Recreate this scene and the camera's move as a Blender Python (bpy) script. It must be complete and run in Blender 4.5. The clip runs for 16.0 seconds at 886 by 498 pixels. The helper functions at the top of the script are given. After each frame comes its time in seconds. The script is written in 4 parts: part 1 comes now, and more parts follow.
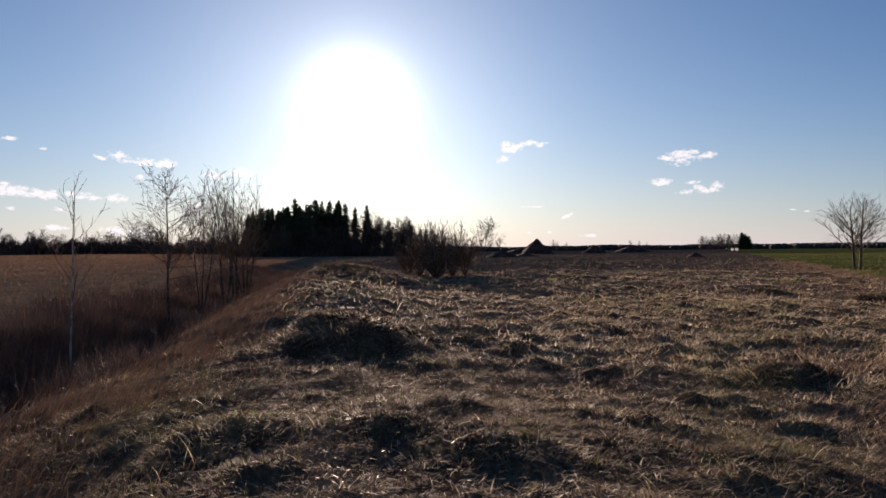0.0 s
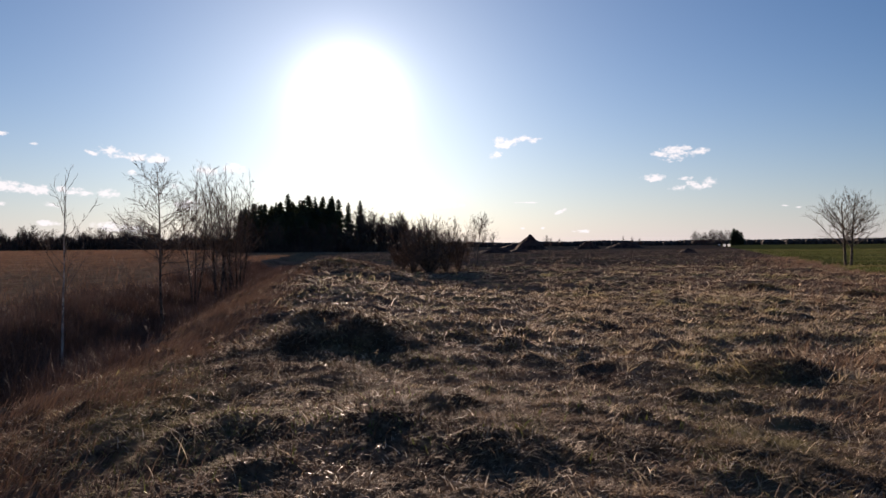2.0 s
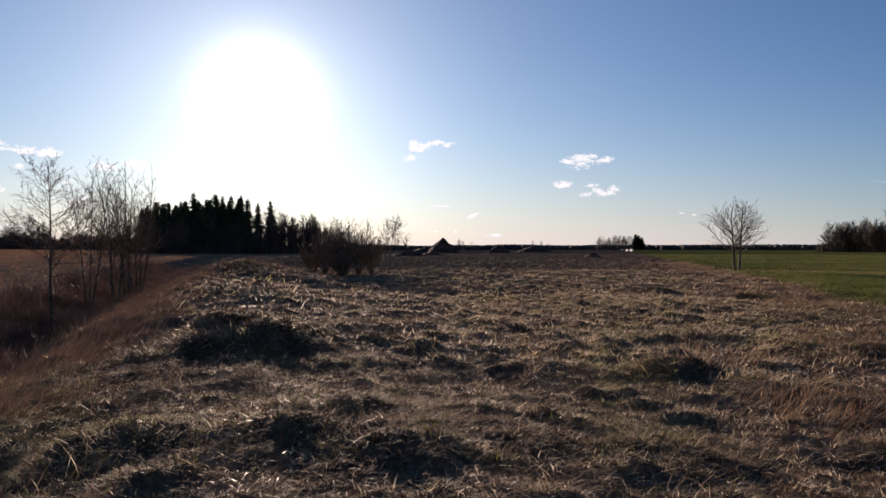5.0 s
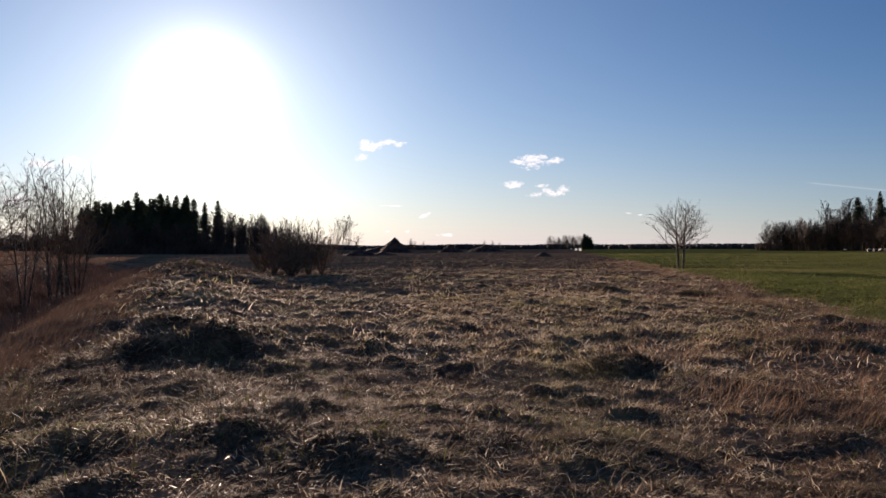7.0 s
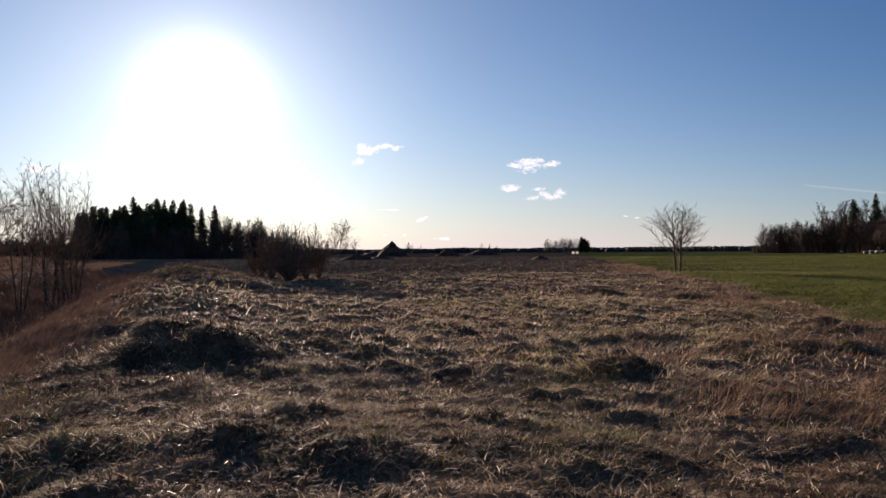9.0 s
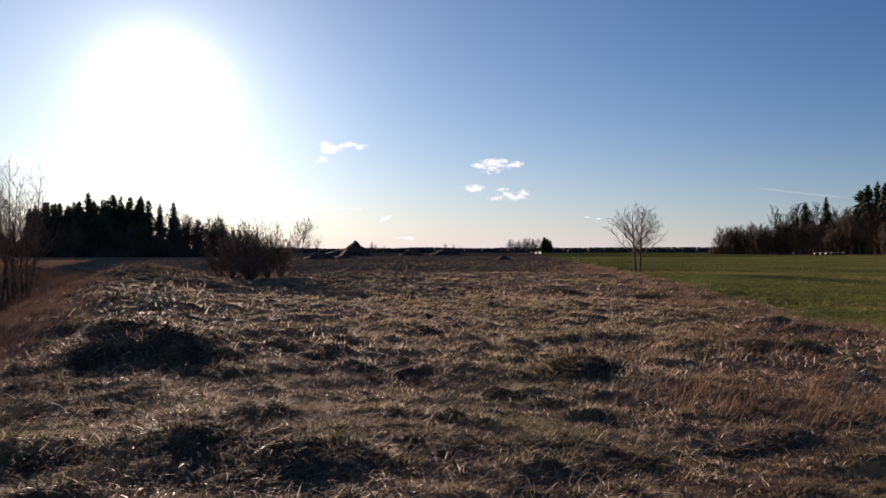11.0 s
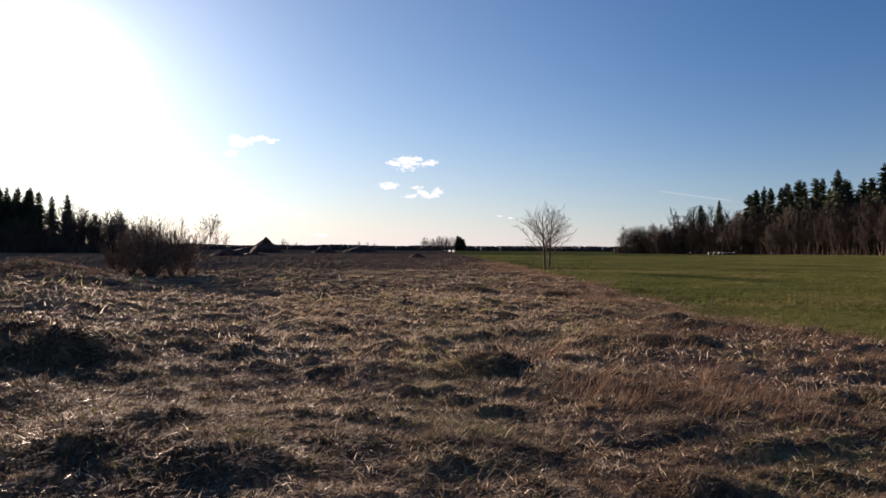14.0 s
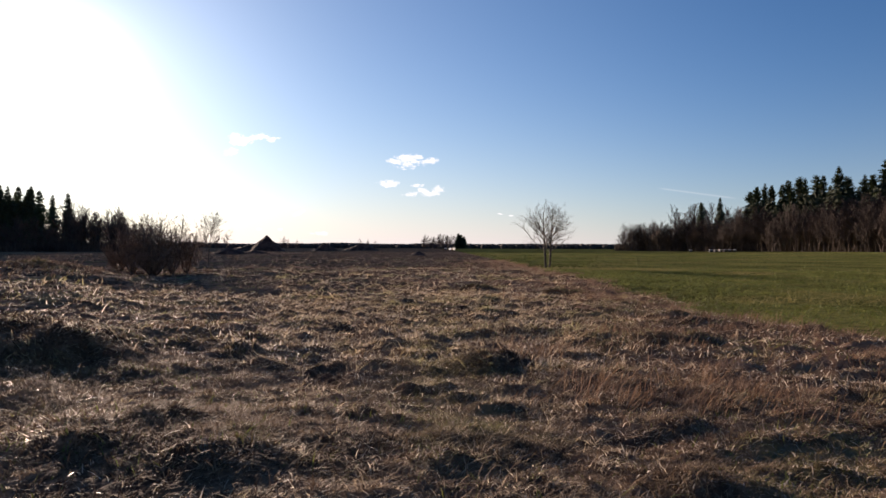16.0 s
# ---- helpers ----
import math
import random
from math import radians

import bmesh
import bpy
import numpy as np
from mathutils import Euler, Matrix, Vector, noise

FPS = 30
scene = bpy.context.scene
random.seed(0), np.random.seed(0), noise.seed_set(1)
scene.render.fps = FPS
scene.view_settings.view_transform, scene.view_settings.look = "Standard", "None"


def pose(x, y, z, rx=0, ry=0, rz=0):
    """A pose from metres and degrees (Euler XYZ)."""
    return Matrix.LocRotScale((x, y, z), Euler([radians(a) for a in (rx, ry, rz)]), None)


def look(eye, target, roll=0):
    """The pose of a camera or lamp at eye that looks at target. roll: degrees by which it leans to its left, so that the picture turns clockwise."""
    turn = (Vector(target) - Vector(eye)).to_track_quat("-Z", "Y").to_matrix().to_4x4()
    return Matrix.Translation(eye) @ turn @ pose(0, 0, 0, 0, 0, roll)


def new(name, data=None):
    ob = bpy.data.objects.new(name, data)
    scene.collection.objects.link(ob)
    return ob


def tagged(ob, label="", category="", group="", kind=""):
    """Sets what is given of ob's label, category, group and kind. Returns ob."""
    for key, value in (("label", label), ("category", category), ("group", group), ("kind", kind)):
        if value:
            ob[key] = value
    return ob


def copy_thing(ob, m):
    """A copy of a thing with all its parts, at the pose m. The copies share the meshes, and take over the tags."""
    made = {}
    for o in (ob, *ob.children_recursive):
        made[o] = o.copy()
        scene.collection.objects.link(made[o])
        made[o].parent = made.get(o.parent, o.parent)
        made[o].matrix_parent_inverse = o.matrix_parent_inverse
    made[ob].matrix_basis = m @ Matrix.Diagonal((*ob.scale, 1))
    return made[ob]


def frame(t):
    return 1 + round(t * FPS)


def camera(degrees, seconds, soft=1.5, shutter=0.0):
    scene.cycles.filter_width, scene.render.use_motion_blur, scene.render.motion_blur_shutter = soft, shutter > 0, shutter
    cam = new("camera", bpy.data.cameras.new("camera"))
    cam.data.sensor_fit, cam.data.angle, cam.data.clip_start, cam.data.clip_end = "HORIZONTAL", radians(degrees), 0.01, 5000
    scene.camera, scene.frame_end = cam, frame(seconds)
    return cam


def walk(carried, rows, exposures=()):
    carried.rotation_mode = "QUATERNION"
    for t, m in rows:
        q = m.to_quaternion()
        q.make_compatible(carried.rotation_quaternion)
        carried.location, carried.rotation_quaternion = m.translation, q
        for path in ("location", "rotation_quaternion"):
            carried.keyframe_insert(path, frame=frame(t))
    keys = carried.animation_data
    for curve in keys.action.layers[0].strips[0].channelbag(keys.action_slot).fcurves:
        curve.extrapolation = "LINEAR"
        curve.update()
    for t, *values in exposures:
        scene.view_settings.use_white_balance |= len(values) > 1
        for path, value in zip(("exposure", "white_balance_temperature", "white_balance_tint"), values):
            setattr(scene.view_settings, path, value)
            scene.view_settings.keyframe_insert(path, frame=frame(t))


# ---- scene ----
cam = camera(67.7, 16.0, soft=1.5)
PATH = [
    (0, -0.000, 0.000, 0.00, -0.00, 0.58), (0.5, 0.005, -0.004, 0.08, -0.04, 0.56), (1, 0.006, -0.001, -0.34, -0.05, 0.74), (1.5, -0.004, 0.005, -0.30, -0.35, 0.86),
    (2, -0.006, 0.009, -0.57, -0.38, 0.57), (2.5, -0.004, 0.012, -1.01, -0.35, 0.19), (2.6, -0.000, 0.008, -1.30, -0.34, 0.19), (2.7, 0.004, 0.005, -3.10, -0.34, 0.20),
    (2.8, 0.008, 0.001, -5.70, -0.34, 0.20), (2.9, 0.012, -0.003, -8.10, -0.35, 0.21), (3, 0.016, -0.006, -8.21, -0.33, 0.21), (3.5, 0.005, -0.015, -7.75, -0.19, -0.04),
    (4, 0.000, -0.020, -7.87, -0.18, 0.16), (4.2, 0.002, -0.019, -7.90, -0.18, 0.14), (6.3, 0.018, -0.014, -8.30, -0.16, -0.04), (6.5, 0.019, -0.013, -8.31, -0.16, -0.05),
    (6.6, 0.025, -0.014, -8.65, -0.16, -0.01), (6.7, 0.031, -0.015, -10.00, -0.18, 0.04), (6.8, 0.038, -0.015, -11.70, -0.19, 0.08), (6.9, 0.044, -0.016, -12.25, -0.20, 0.13),
    (7, 0.050, -0.017, -12.25, -0.20, 0.17), (7.5, 0.051, -0.011, -12.08, -0.14, 0.12), (8, 0.048, -0.008, -12.19, 0.08, 0.19), (8.5, 0.044, -0.016, -12.38, 0.02, 0.10),
    (9, 0.042, -0.014, -12.49, 0.12, 0.40), (9.5, 0.036, -0.021, -12.51, 0.13, 0.20), (9.7, 0.040, -0.020, -12.55, 0.14, 0.17), (9.8, 0.042, -0.020, -12.70, 0.14, 0.16),
    (9.9, 0.044, -0.019, -13.80, 0.13, 0.15), (10, 0.046, -0.019, -14.70, 0.12, 0.13), (10.1, 0.047, -0.018, -15.40, 0.11, 0.13), (10.2, 0.048, -0.018, -15.60, 0.10, 0.12),
    (12.3, 0.065, -0.011, -15.60, 0.02, 0.04), (12.5, 0.067, -0.010, -15.57, 0.01, 0.03), (12.7, 0.079, -0.008, -16.00, 0.04, 0.04), (12.8, 0.086, -0.006, -17.60, 0.04, 0.04),
    (12.9, 0.092, -0.005, -19.70, 0.03, 0.04), (13, 0.098, -0.004, -21.33, 0.03, 0.04), (13.1, 0.098, -0.002, -22.50, 0.00, -0.01), (13.2, 0.098, 0.001, -23.00, -0.02, -0.04),
    (13.5, 0.097, 0.008, -23.00, -0.06, -0.15), (14, 0.092, 0.017, -23.07, -0.11, -0.33), (14.5, 0.085, 0.016, -23.30, -0.07, 0.01), (15, 0.089, 0.007, -23.13, -0.06, -0.02),
    (15.5, 0.087, -0.003, -23.21, -0.23, -0.19), (16, 0.087, -0.001, -23.01, -0.29, -0.19),
]
walk(cam, [(t, pose(x, y, 2.0, 90 + p, r, w)) for t, x, y, w, p, r in PATH],
     [(t, e, 6500, 18) for t, e in ((0.0, 0.72), (2.5, 0.72), (3.0, 0.77), (6.5, 0.77), (7.0, 0.82), (12.7, 0.82), (13.4, 0.97), (16.0, 1.07))])

# ---- world, sun, exposure ----
SUN_AZ, SUN_EL = -7.4, 12.4          # degrees east of ahead, degrees up


def heading(az, el):
    a, e = radians(az), radians(el)
    return Vector((math.sin(a) * math.cos(e), math.cos(a) * math.cos(e), math.sin(e)))


class Nodes:
    """A small writer of node trees."""

    def __init__(self, tree):
        self.t = tree
        tree.nodes.clear()

    def add(self, kind, **sets):
        n = self.t.nodes.new(kind)
        for k, v in sets.items():
            setattr(n, k, v)
        return n

    def put(self, socket, v):
        if isinstance(v, bpy.types.NodeSocket):
            self.t.links.new(v, socket)
        else:
            socket.default_value = v

    def math(self, op, a, b=0.0, c=0.0, clamp=False):
        n = self.add("ShaderNodeMath", operation=op, use_clamp=clamp)
        for s, v in zip(n.inputs, (a, b, c)):
            self.put(s, v)
        return n.outputs[0]

    def mix(self, f, a, b, mode="MIX"):
        n = self.add("ShaderNodeMix", data_type="RGBA", blend_type=mode)
        for i, v in ((0, f), (6, a), (7, b)):
            if i and isinstance(v, tuple) and len(v) == 3:
                v = (*v, 1)
            self.put(n.inputs[i], v)
        return n.outputs[2]

    def ramp(self, f, lo, hi):
        n = self.add("ShaderNodeMapRange", interpolation_type="SMOOTHSTEP")
        self.put(n.inputs[0], f)
        n.inputs[1].default_value, n.inputs[2].default_value = lo, hi
        return n.outputs[0]

    def noise(self, vec, scale, detail=4.0, rough=0.55):
        n = self.add("ShaderNodeTexNoise")
        self.put(n.inputs["Vector"], vec)
        n.inputs["Scale"].default_value, n.inputs["Detail"].default_value, n.inputs["Roughness"].default_value = scale, detail, rough
        return n.outputs["Fac"]

    def scaled(self, vec, sx, sy, sz):
        n = self.add("ShaderNodeMapping")
        self.put(n.inputs[0], vec)
        n.inputs[3].default_value = (sx, sy, sz)
        return n.outputs[0]


# small clouds, puff by puff: heading, height, half width, half thickness, lean (degrees)
CLOUDS = [(5.86, 8.68, 1.0, 0.5, 0.0), (7.4, 8.95, 1.1, 0.26, 0.1), (8.6, 8.8, 0.62, 0.25, 0.0), (5.2, 7.7, 0.62, 0.34, 0.2),
          (20.0, 7.27, 1.35, 0.62, 0.05), (18.7, 7.24, 0.6, 0.26, 0.0), (21.9, 7.3, 0.7, 0.32, 0.1), (18.25, 5.32, 0.98, 0.33, 0.0),
          (20.25, 4.46, 0.7, 0.26, 0.1), (21.4, 4.6, 0.6, 0.36, -0.2), (22.5, 4.77, 0.65, 0.42, 0.2), (20.8, 5.2, 0.6, 0.18, 0.0), (7.85, 3.54, 1.05, 0.07, 0.0),
          (10.65, 2.69, 0.5, 0.15, 0.4), (12.55, 1.02, 0.85, 0.14, 0.0), (7.43, 1.34, 0.2, 0.09, 0.0), (9.13, 1.31, 0.22, 0.1, 0.0),
          (-26.2, 7.45, 0.9, 0.42, -0.15), (-24.5, 7.12, 1.1, 0.36, -0.1), (-22.8, 7.05, 0.95, 0.4, 0.0), (-27.4, 7.24, 0.5, 0.16, -0.2), (-24.5, 5.89, 0.35, 0.22, 0.0),
          (-33.2, 4.6, 1.5, 0.52, -0.1), (-31.0, 4.35, 1.2, 0.4, -0.1), (-28.6, 4.3, 1.6, 0.3, -0.1), (-26.4, 4.2, 0.8, 0.36, 0.0), (-30.0, 3.24, 0.6, 0.18, -0.2),
          (-19.0, 6.2, 1.0, 0.4, 0.0), (-17.0, 6.45, 1.0, 0.45, 0.0), (-21.4, 4.88, 0.4, 0.25, 0.0), (-25.5, 1.6, 1.9, 0.42, -0.1), (-30.2, 1.9, 1.0, 0.25, 0.0),
          (-33.2, 8.3, 0.55, 0.18, 0.0), (-31.1, 7.7, 0.28, 0.12, 0.0), (-33.1, 3.25, 0.42, 0.17, 0.0), (-13.3, 5.7, 1.3, 0.35, -0.1), (-20.5, 3.4, 1.2, 0.5, 0.0),
          (1.0, 3.4, 1.7, 0.25, 0.0), (28.0, 2.75, 0.3, 0.045, -0.1), (28.9, 2.6, 0.25, 0.05, 0.0)]

world = bpy.data.worlds.new("sky")
scene.world = world
world.use_nodes = True
W = Nodes(world.node_tree)
sky = W.add("ShaderNodeTexSky", sky_type="NISHITA", sun_disc=False, sun_elevation=radians(SUN_EL), sun_rotation=radians(SUN_AZ),
            altitude=50.0, air_density=1.0, dust_density=0.3, ozone_density=1.6)
way = W.add("ShaderNodeTexCoord").outputs["Generated"]
sep = W.add("ShaderNodeSeparateXYZ")
W.put(sep.inputs[0], way)
az = W.math("MULTIPLY", W.math("ARCTAN2", sep.outputs[0], sep.outputs[1]), 57.2958)
el = W.math("MULTIPLY", W.math("ARCSINE", sep.outputs[2]), 57.2958)
mask = -9.0
for ca, ce, cw, ch, lean in CLOUDS:
    u = W.math("MULTIPLY_ADD", az, 1 / cw, -ca / cw)
    v = W.math("MULTIPLY_ADD", u, -lean * cw / ch, W.math("MULTIPLY_ADD", el, 1 / ch, -ce / ch))
    mask = W.math("MAXIMUM", mask, W.math("SUBTRACT", W.math("MULTIPLY_ADD", u, W.math("MULTIPLY", u, -1.0), 1.0), W.math("MULTIPLY", v, v)))
fleece = W.noise(W.scaled(way, 1.0, 1.0, 1.7), 95.0, 6.0, 0.62)
mask = W.math("ADD", mask, W.math("MULTIPLY", W.math("SUBTRACT", fleece, 0.47), 5.5))
cloud = W.math("MULTIPLY", W.ramp(mask, 0.0, 1.3), 0.92)
# the trail of an aircraft
da = W.math("SUBTRACT", az, 44.0)
v = W.math("ABSOLUTE", W.math("SUBTRACT", W.math("SUBTRACT", el, 4.3), W.math("MULTIPLY", da, -0.165)))
trail = W.math("MULTIPLY", W.ramp(v, 0.1, 0.02), W.ramp(W.math("ABSOLUTE", da), 3.2, 2.2))
cloud = W.math("MAXIMUM", cloud, W.math("MULTIPLY", trail, 0.12))
# hazy glow of the air round the sun
dot = W.add("ShaderNodeVectorMath", operation="DOT_PRODUCT")
W.put(dot.inputs[0], way)
dot.inputs[1].default_value = heading(SUN_AZ, SUN_EL)
off = W.math("MULTIPLY", W.math("ARCCOSINE", W.math("MINIMUM", dot.outputs["Value"], 1.0)), 57.2958)
glow = W.math("ADD", W.math("MULTIPLY", W.math("EXPONENT", W.math("MULTIPLY", W.math("POWER", W.math("DIVIDE", off, 3.55), 2.0), -1.0)), 0.74),
              W.math("MULTIPLY", W.math("EXPONENT", W.math("DIVIDE", off, -10.0)), 0.245))
b_sky, b_cloud, b_glow = (W.add("ShaderNodeBackground") for _ in range(3))
# ground haze pales the sky towards the horizon
haze = W.math("MULTIPLY", W.math("EXPONENT", W.math("DIVIDE", W.math("MAXIMUM", el, 0.0), -4.5)), 0.85)
clear = W.mix(1.0, sky.outputs[0], (0.71, 0.965, 1.27), "MULTIPLY")
# the sky deepens away from the sun
clear = W.mix(W.ramp(off, 26.0, 66.0), clear, W.mix(1.0, clear, (0.56, 0.77, 0.9), "MULTIPLY"))
haze = W.math("MULTIPLY", haze, W.math("SUBTRACT", 1.0, W.math("MULTIPLY", W.ramp(off, 24.0, 60.0), 0.4)))
W.put(b_sky.inputs[0], W.mix(haze, clear, (10.3, 9.3, 9.5)))
b_sky.inputs[1].default_value = 0.0425
b_cloud.inputs[0].default_value, b_cloud.inputs[1].default_value = (1.0, 0.98, 0.96, 1), 0.6
b_glow.inputs[0].default_value = (1.0, 0.965, 0.945, 1)
W.put(b_glow.inputs[1], glow)
blend, total, out = W.add("ShaderNodeMixShader"), W.add("ShaderNodeAddShader"), W.add("ShaderNodeOutputWorld")
W.put(blend.inputs[0], cloud)
W.put(blend.inputs[1], b_sky.outputs[0])
W.put(blend.inputs[2], b_cloud.outputs[0])
W.put(total.inputs[0], blend.outputs[0])
W.put(total.inputs[1], b_glow.outputs[0])
W.put(out.inputs[0], total.outputs[0])

sun = new("sun", bpy.data.lights.new("sun", "SUN"))
sun.data.energy, sun.data.angle, sun.data.color = 6.0, radians(0.55), (1.0, 0.77, 0.575)
sun.matrix_world = look(heading(SUN_AZ, SUN_EL) * 100, (0, 0, 0))


# ---- materials ----
def material(name, dark, light, scale=3.0, grain=40.0, rough=0.85, bump=0.4, lace=0.0, gloss=0.3, island=0.0, patch=None, patch_scale=0.3):
    """A rough natural surface: two colours mixed by coarse and fine noise, a patch colour in wide stains, some light let through (lace)."""
    m = bpy.data.materials.new(name)
    m.use_nodes = True
    n = Nodes(m.node_tree)
    place = n.add("ShaderNodeNewGeometry")
    pos = place.outputs["Position"]
    f = n.math("MULTIPLY_ADD", n.noise(pos, scale), 0.65, n.math("MULTIPLY", n.noise(pos, grain, 3.0), 0.35))
    f = n.ramp(f, 0.39, 0.61)
    if island:
        f = n.math("MULTIPLY_ADD", n.math("POWER", place.outputs["Random Per Island"], 2.0), island, n.math("MULTIPLY", f, 1 - island))
    col = n.mix(f, dark, light)
    if patch:
        col = n.mix(n.ramp(n.noise(pos, patch_scale, 3.0), 0.5, 0.66), col, patch)
    bsdf = n.add("ShaderNodeBsdfPrincipled")
    n.put(bsdf.inputs["Base Color"], col)
    bsdf.inputs["Roughness"].default_value = rough
    shine = min(1.0, gloss * 3)
    bsdf.inputs["Specular Tint"].default_value = (shine, shine, shine, 1)
    if bump:
        b = n.add("ShaderNodeBump")
        b.inputs["Strength"].default_value, b.inputs["Distance"].default_value = bump, 0.02
        n.put(b.inputs["Height"], n.noise(pos, grain, 4.0))
        n.put(bsdf.inputs["Normal"], b.outputs[0])
    end = bsdf.outputs[0]
    if lace:
        tr, mx = n.add("ShaderNodeBsdfTranslucent"), n.add("ShaderNodeMixShader")
        n.put(tr.inputs[0], col)
        mx.inputs[0].default_value = lace
        n.put(mx.inputs[1], end)
        n.put(mx.inputs[2], tr.outputs[0])
        end = mx.outputs[0]
    n.put(n.add("ShaderNodeOutputMaterial").inputs[0], end)
    return m


STRAW = material("curled_straw", (0.052, 0.035, 0.025), (0.29, 0.212, 0.138), 2.8, 9.0, 0.8, 0, 0.18, 0.015, 0.35, (0.17, 0.15, 0.065), 0.5)
THATCH = material("matted_grass", (0.058, 0.038, 0.028), (0.22, 0.154, 0.103), 1.6, 7.0, 0.9, 0, 0.1, 0.0, 0.35, (0.14, 0.125, 0.055), 0.4)
SWATH = material("pale_straw", (0.18, 0.13, 0.08), (0.8, 0.67, 0.46), 3.0, 9.0, 0.7, 0, 0.32, 0.03, 0.3, (0.36, 0.33, 0.15), 0.35)
CURL = material("shiny_dead_leaf", (0.34, 0.27, 0.19), (0.84, 0.76, 0.62), 2.0, 9.0, 0.45, 0, 0.5, 0.1, 0.5)
SPRIG = material("green_sprigs", (0.075, 0.09, 0.022), (0.24, 0.26, 0.07), 1.0, 9.0, 0.6, 0, 0.25, 0.1, 0.5)
RUST = material("russet_grass", (0.12, 0.075, 0.049), (0.31, 0.207, 0.135), 0.7, 9.0, 0.85, 0, 0.3, 0.03, 0.45)
FLANK = material("soft_dun_grass", (0.12, 0.077, 0.055), (0.31, 0.21, 0.145), 0.7, 9.0, 0.85, 0, 0.12, 0.03, 0.45)
FALLOW = material("fallow_grass", (0.2, 0.125, 0.08), (0.34, 0.215, 0.14), 0.08, 1.5, 0.8, 0, 0.12, 0.05, 0.4)
CROP = material("winter_crop", (0.065, 0.085, 0.018), (0.19, 0.205, 0.055), 0.6, 6.0, 0.8, 0, 0.25, 0.02, 0.3, (0.2, 0.175, 0.065), 0.09)
WEED = material("dead_weeds", (0.05, 0.033, 0.028), (0.17, 0.11, 0.086), 0.8, 12.0, 0.75, 0, 0.12, 0.15, 0.5)
BARK = material("grey_brown_bark", (0.042, 0.033, 0.027), (0.12, 0.095, 0.074), 6.0, 60.0, 0.9, 0.6, 0, 0.1)
TWIG = material("bare_twigs", (0.07, 0.053, 0.042), (0.18, 0.14, 0.108), 4.0, 30.0, 0.8, 0, 0, 0.1)
BRUSH = material("woodland_twigs", (0.042, 0.032, 0.028), (0.105, 0.08, 0.067), 0.12, 1.0, 0.9, 0, 0, 0.03)
BIRCH = material("birch_bark", (0.08, 0.066, 0.058), (0.45, 0.4, 0.35), 3.5, 25.0, 0.7, 0.4)
NEEDLE = material("spruce_needles", (0.022, 0.034, 0.016), (0.06, 0.08, 0.034), 0.4, 4.0, 0.7, 0, 0.15, 0.3, 0.4)
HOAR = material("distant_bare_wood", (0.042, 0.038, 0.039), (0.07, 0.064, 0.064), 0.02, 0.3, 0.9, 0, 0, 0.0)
SPOIL = material("piled_earth", (0.038, 0.025, 0.022), (0.09, 0.06, 0.05), 0.6, 5.0, 1.0, 0.4, 0, 0.0)
OUTER = material("distant_dry_grass", (0.13, 0.092, 0.068), (0.29, 0.21, 0.15), 0.15, 2.0, 0.9, 0, 0.15, 0.0, 0.25, (0.2, 0.165, 0.1), 0.05)
WRAP = material("white_plastic_wrap", (0.72, 0.72, 0.72), (0.85, 0.85, 0.84), 3.0, 20.0, 0.25, 0.3, 0.75, 0.5)
# near-black colour stands for the shaded fronts of backlit bales
SHADED_WRAP = material("shaded_plastic_wrap", (0.02, 0.02, 0.021), (0.045, 0.045, 0.047), 3.0, 20.0, 0.35, 0.3, 0, 0.4)


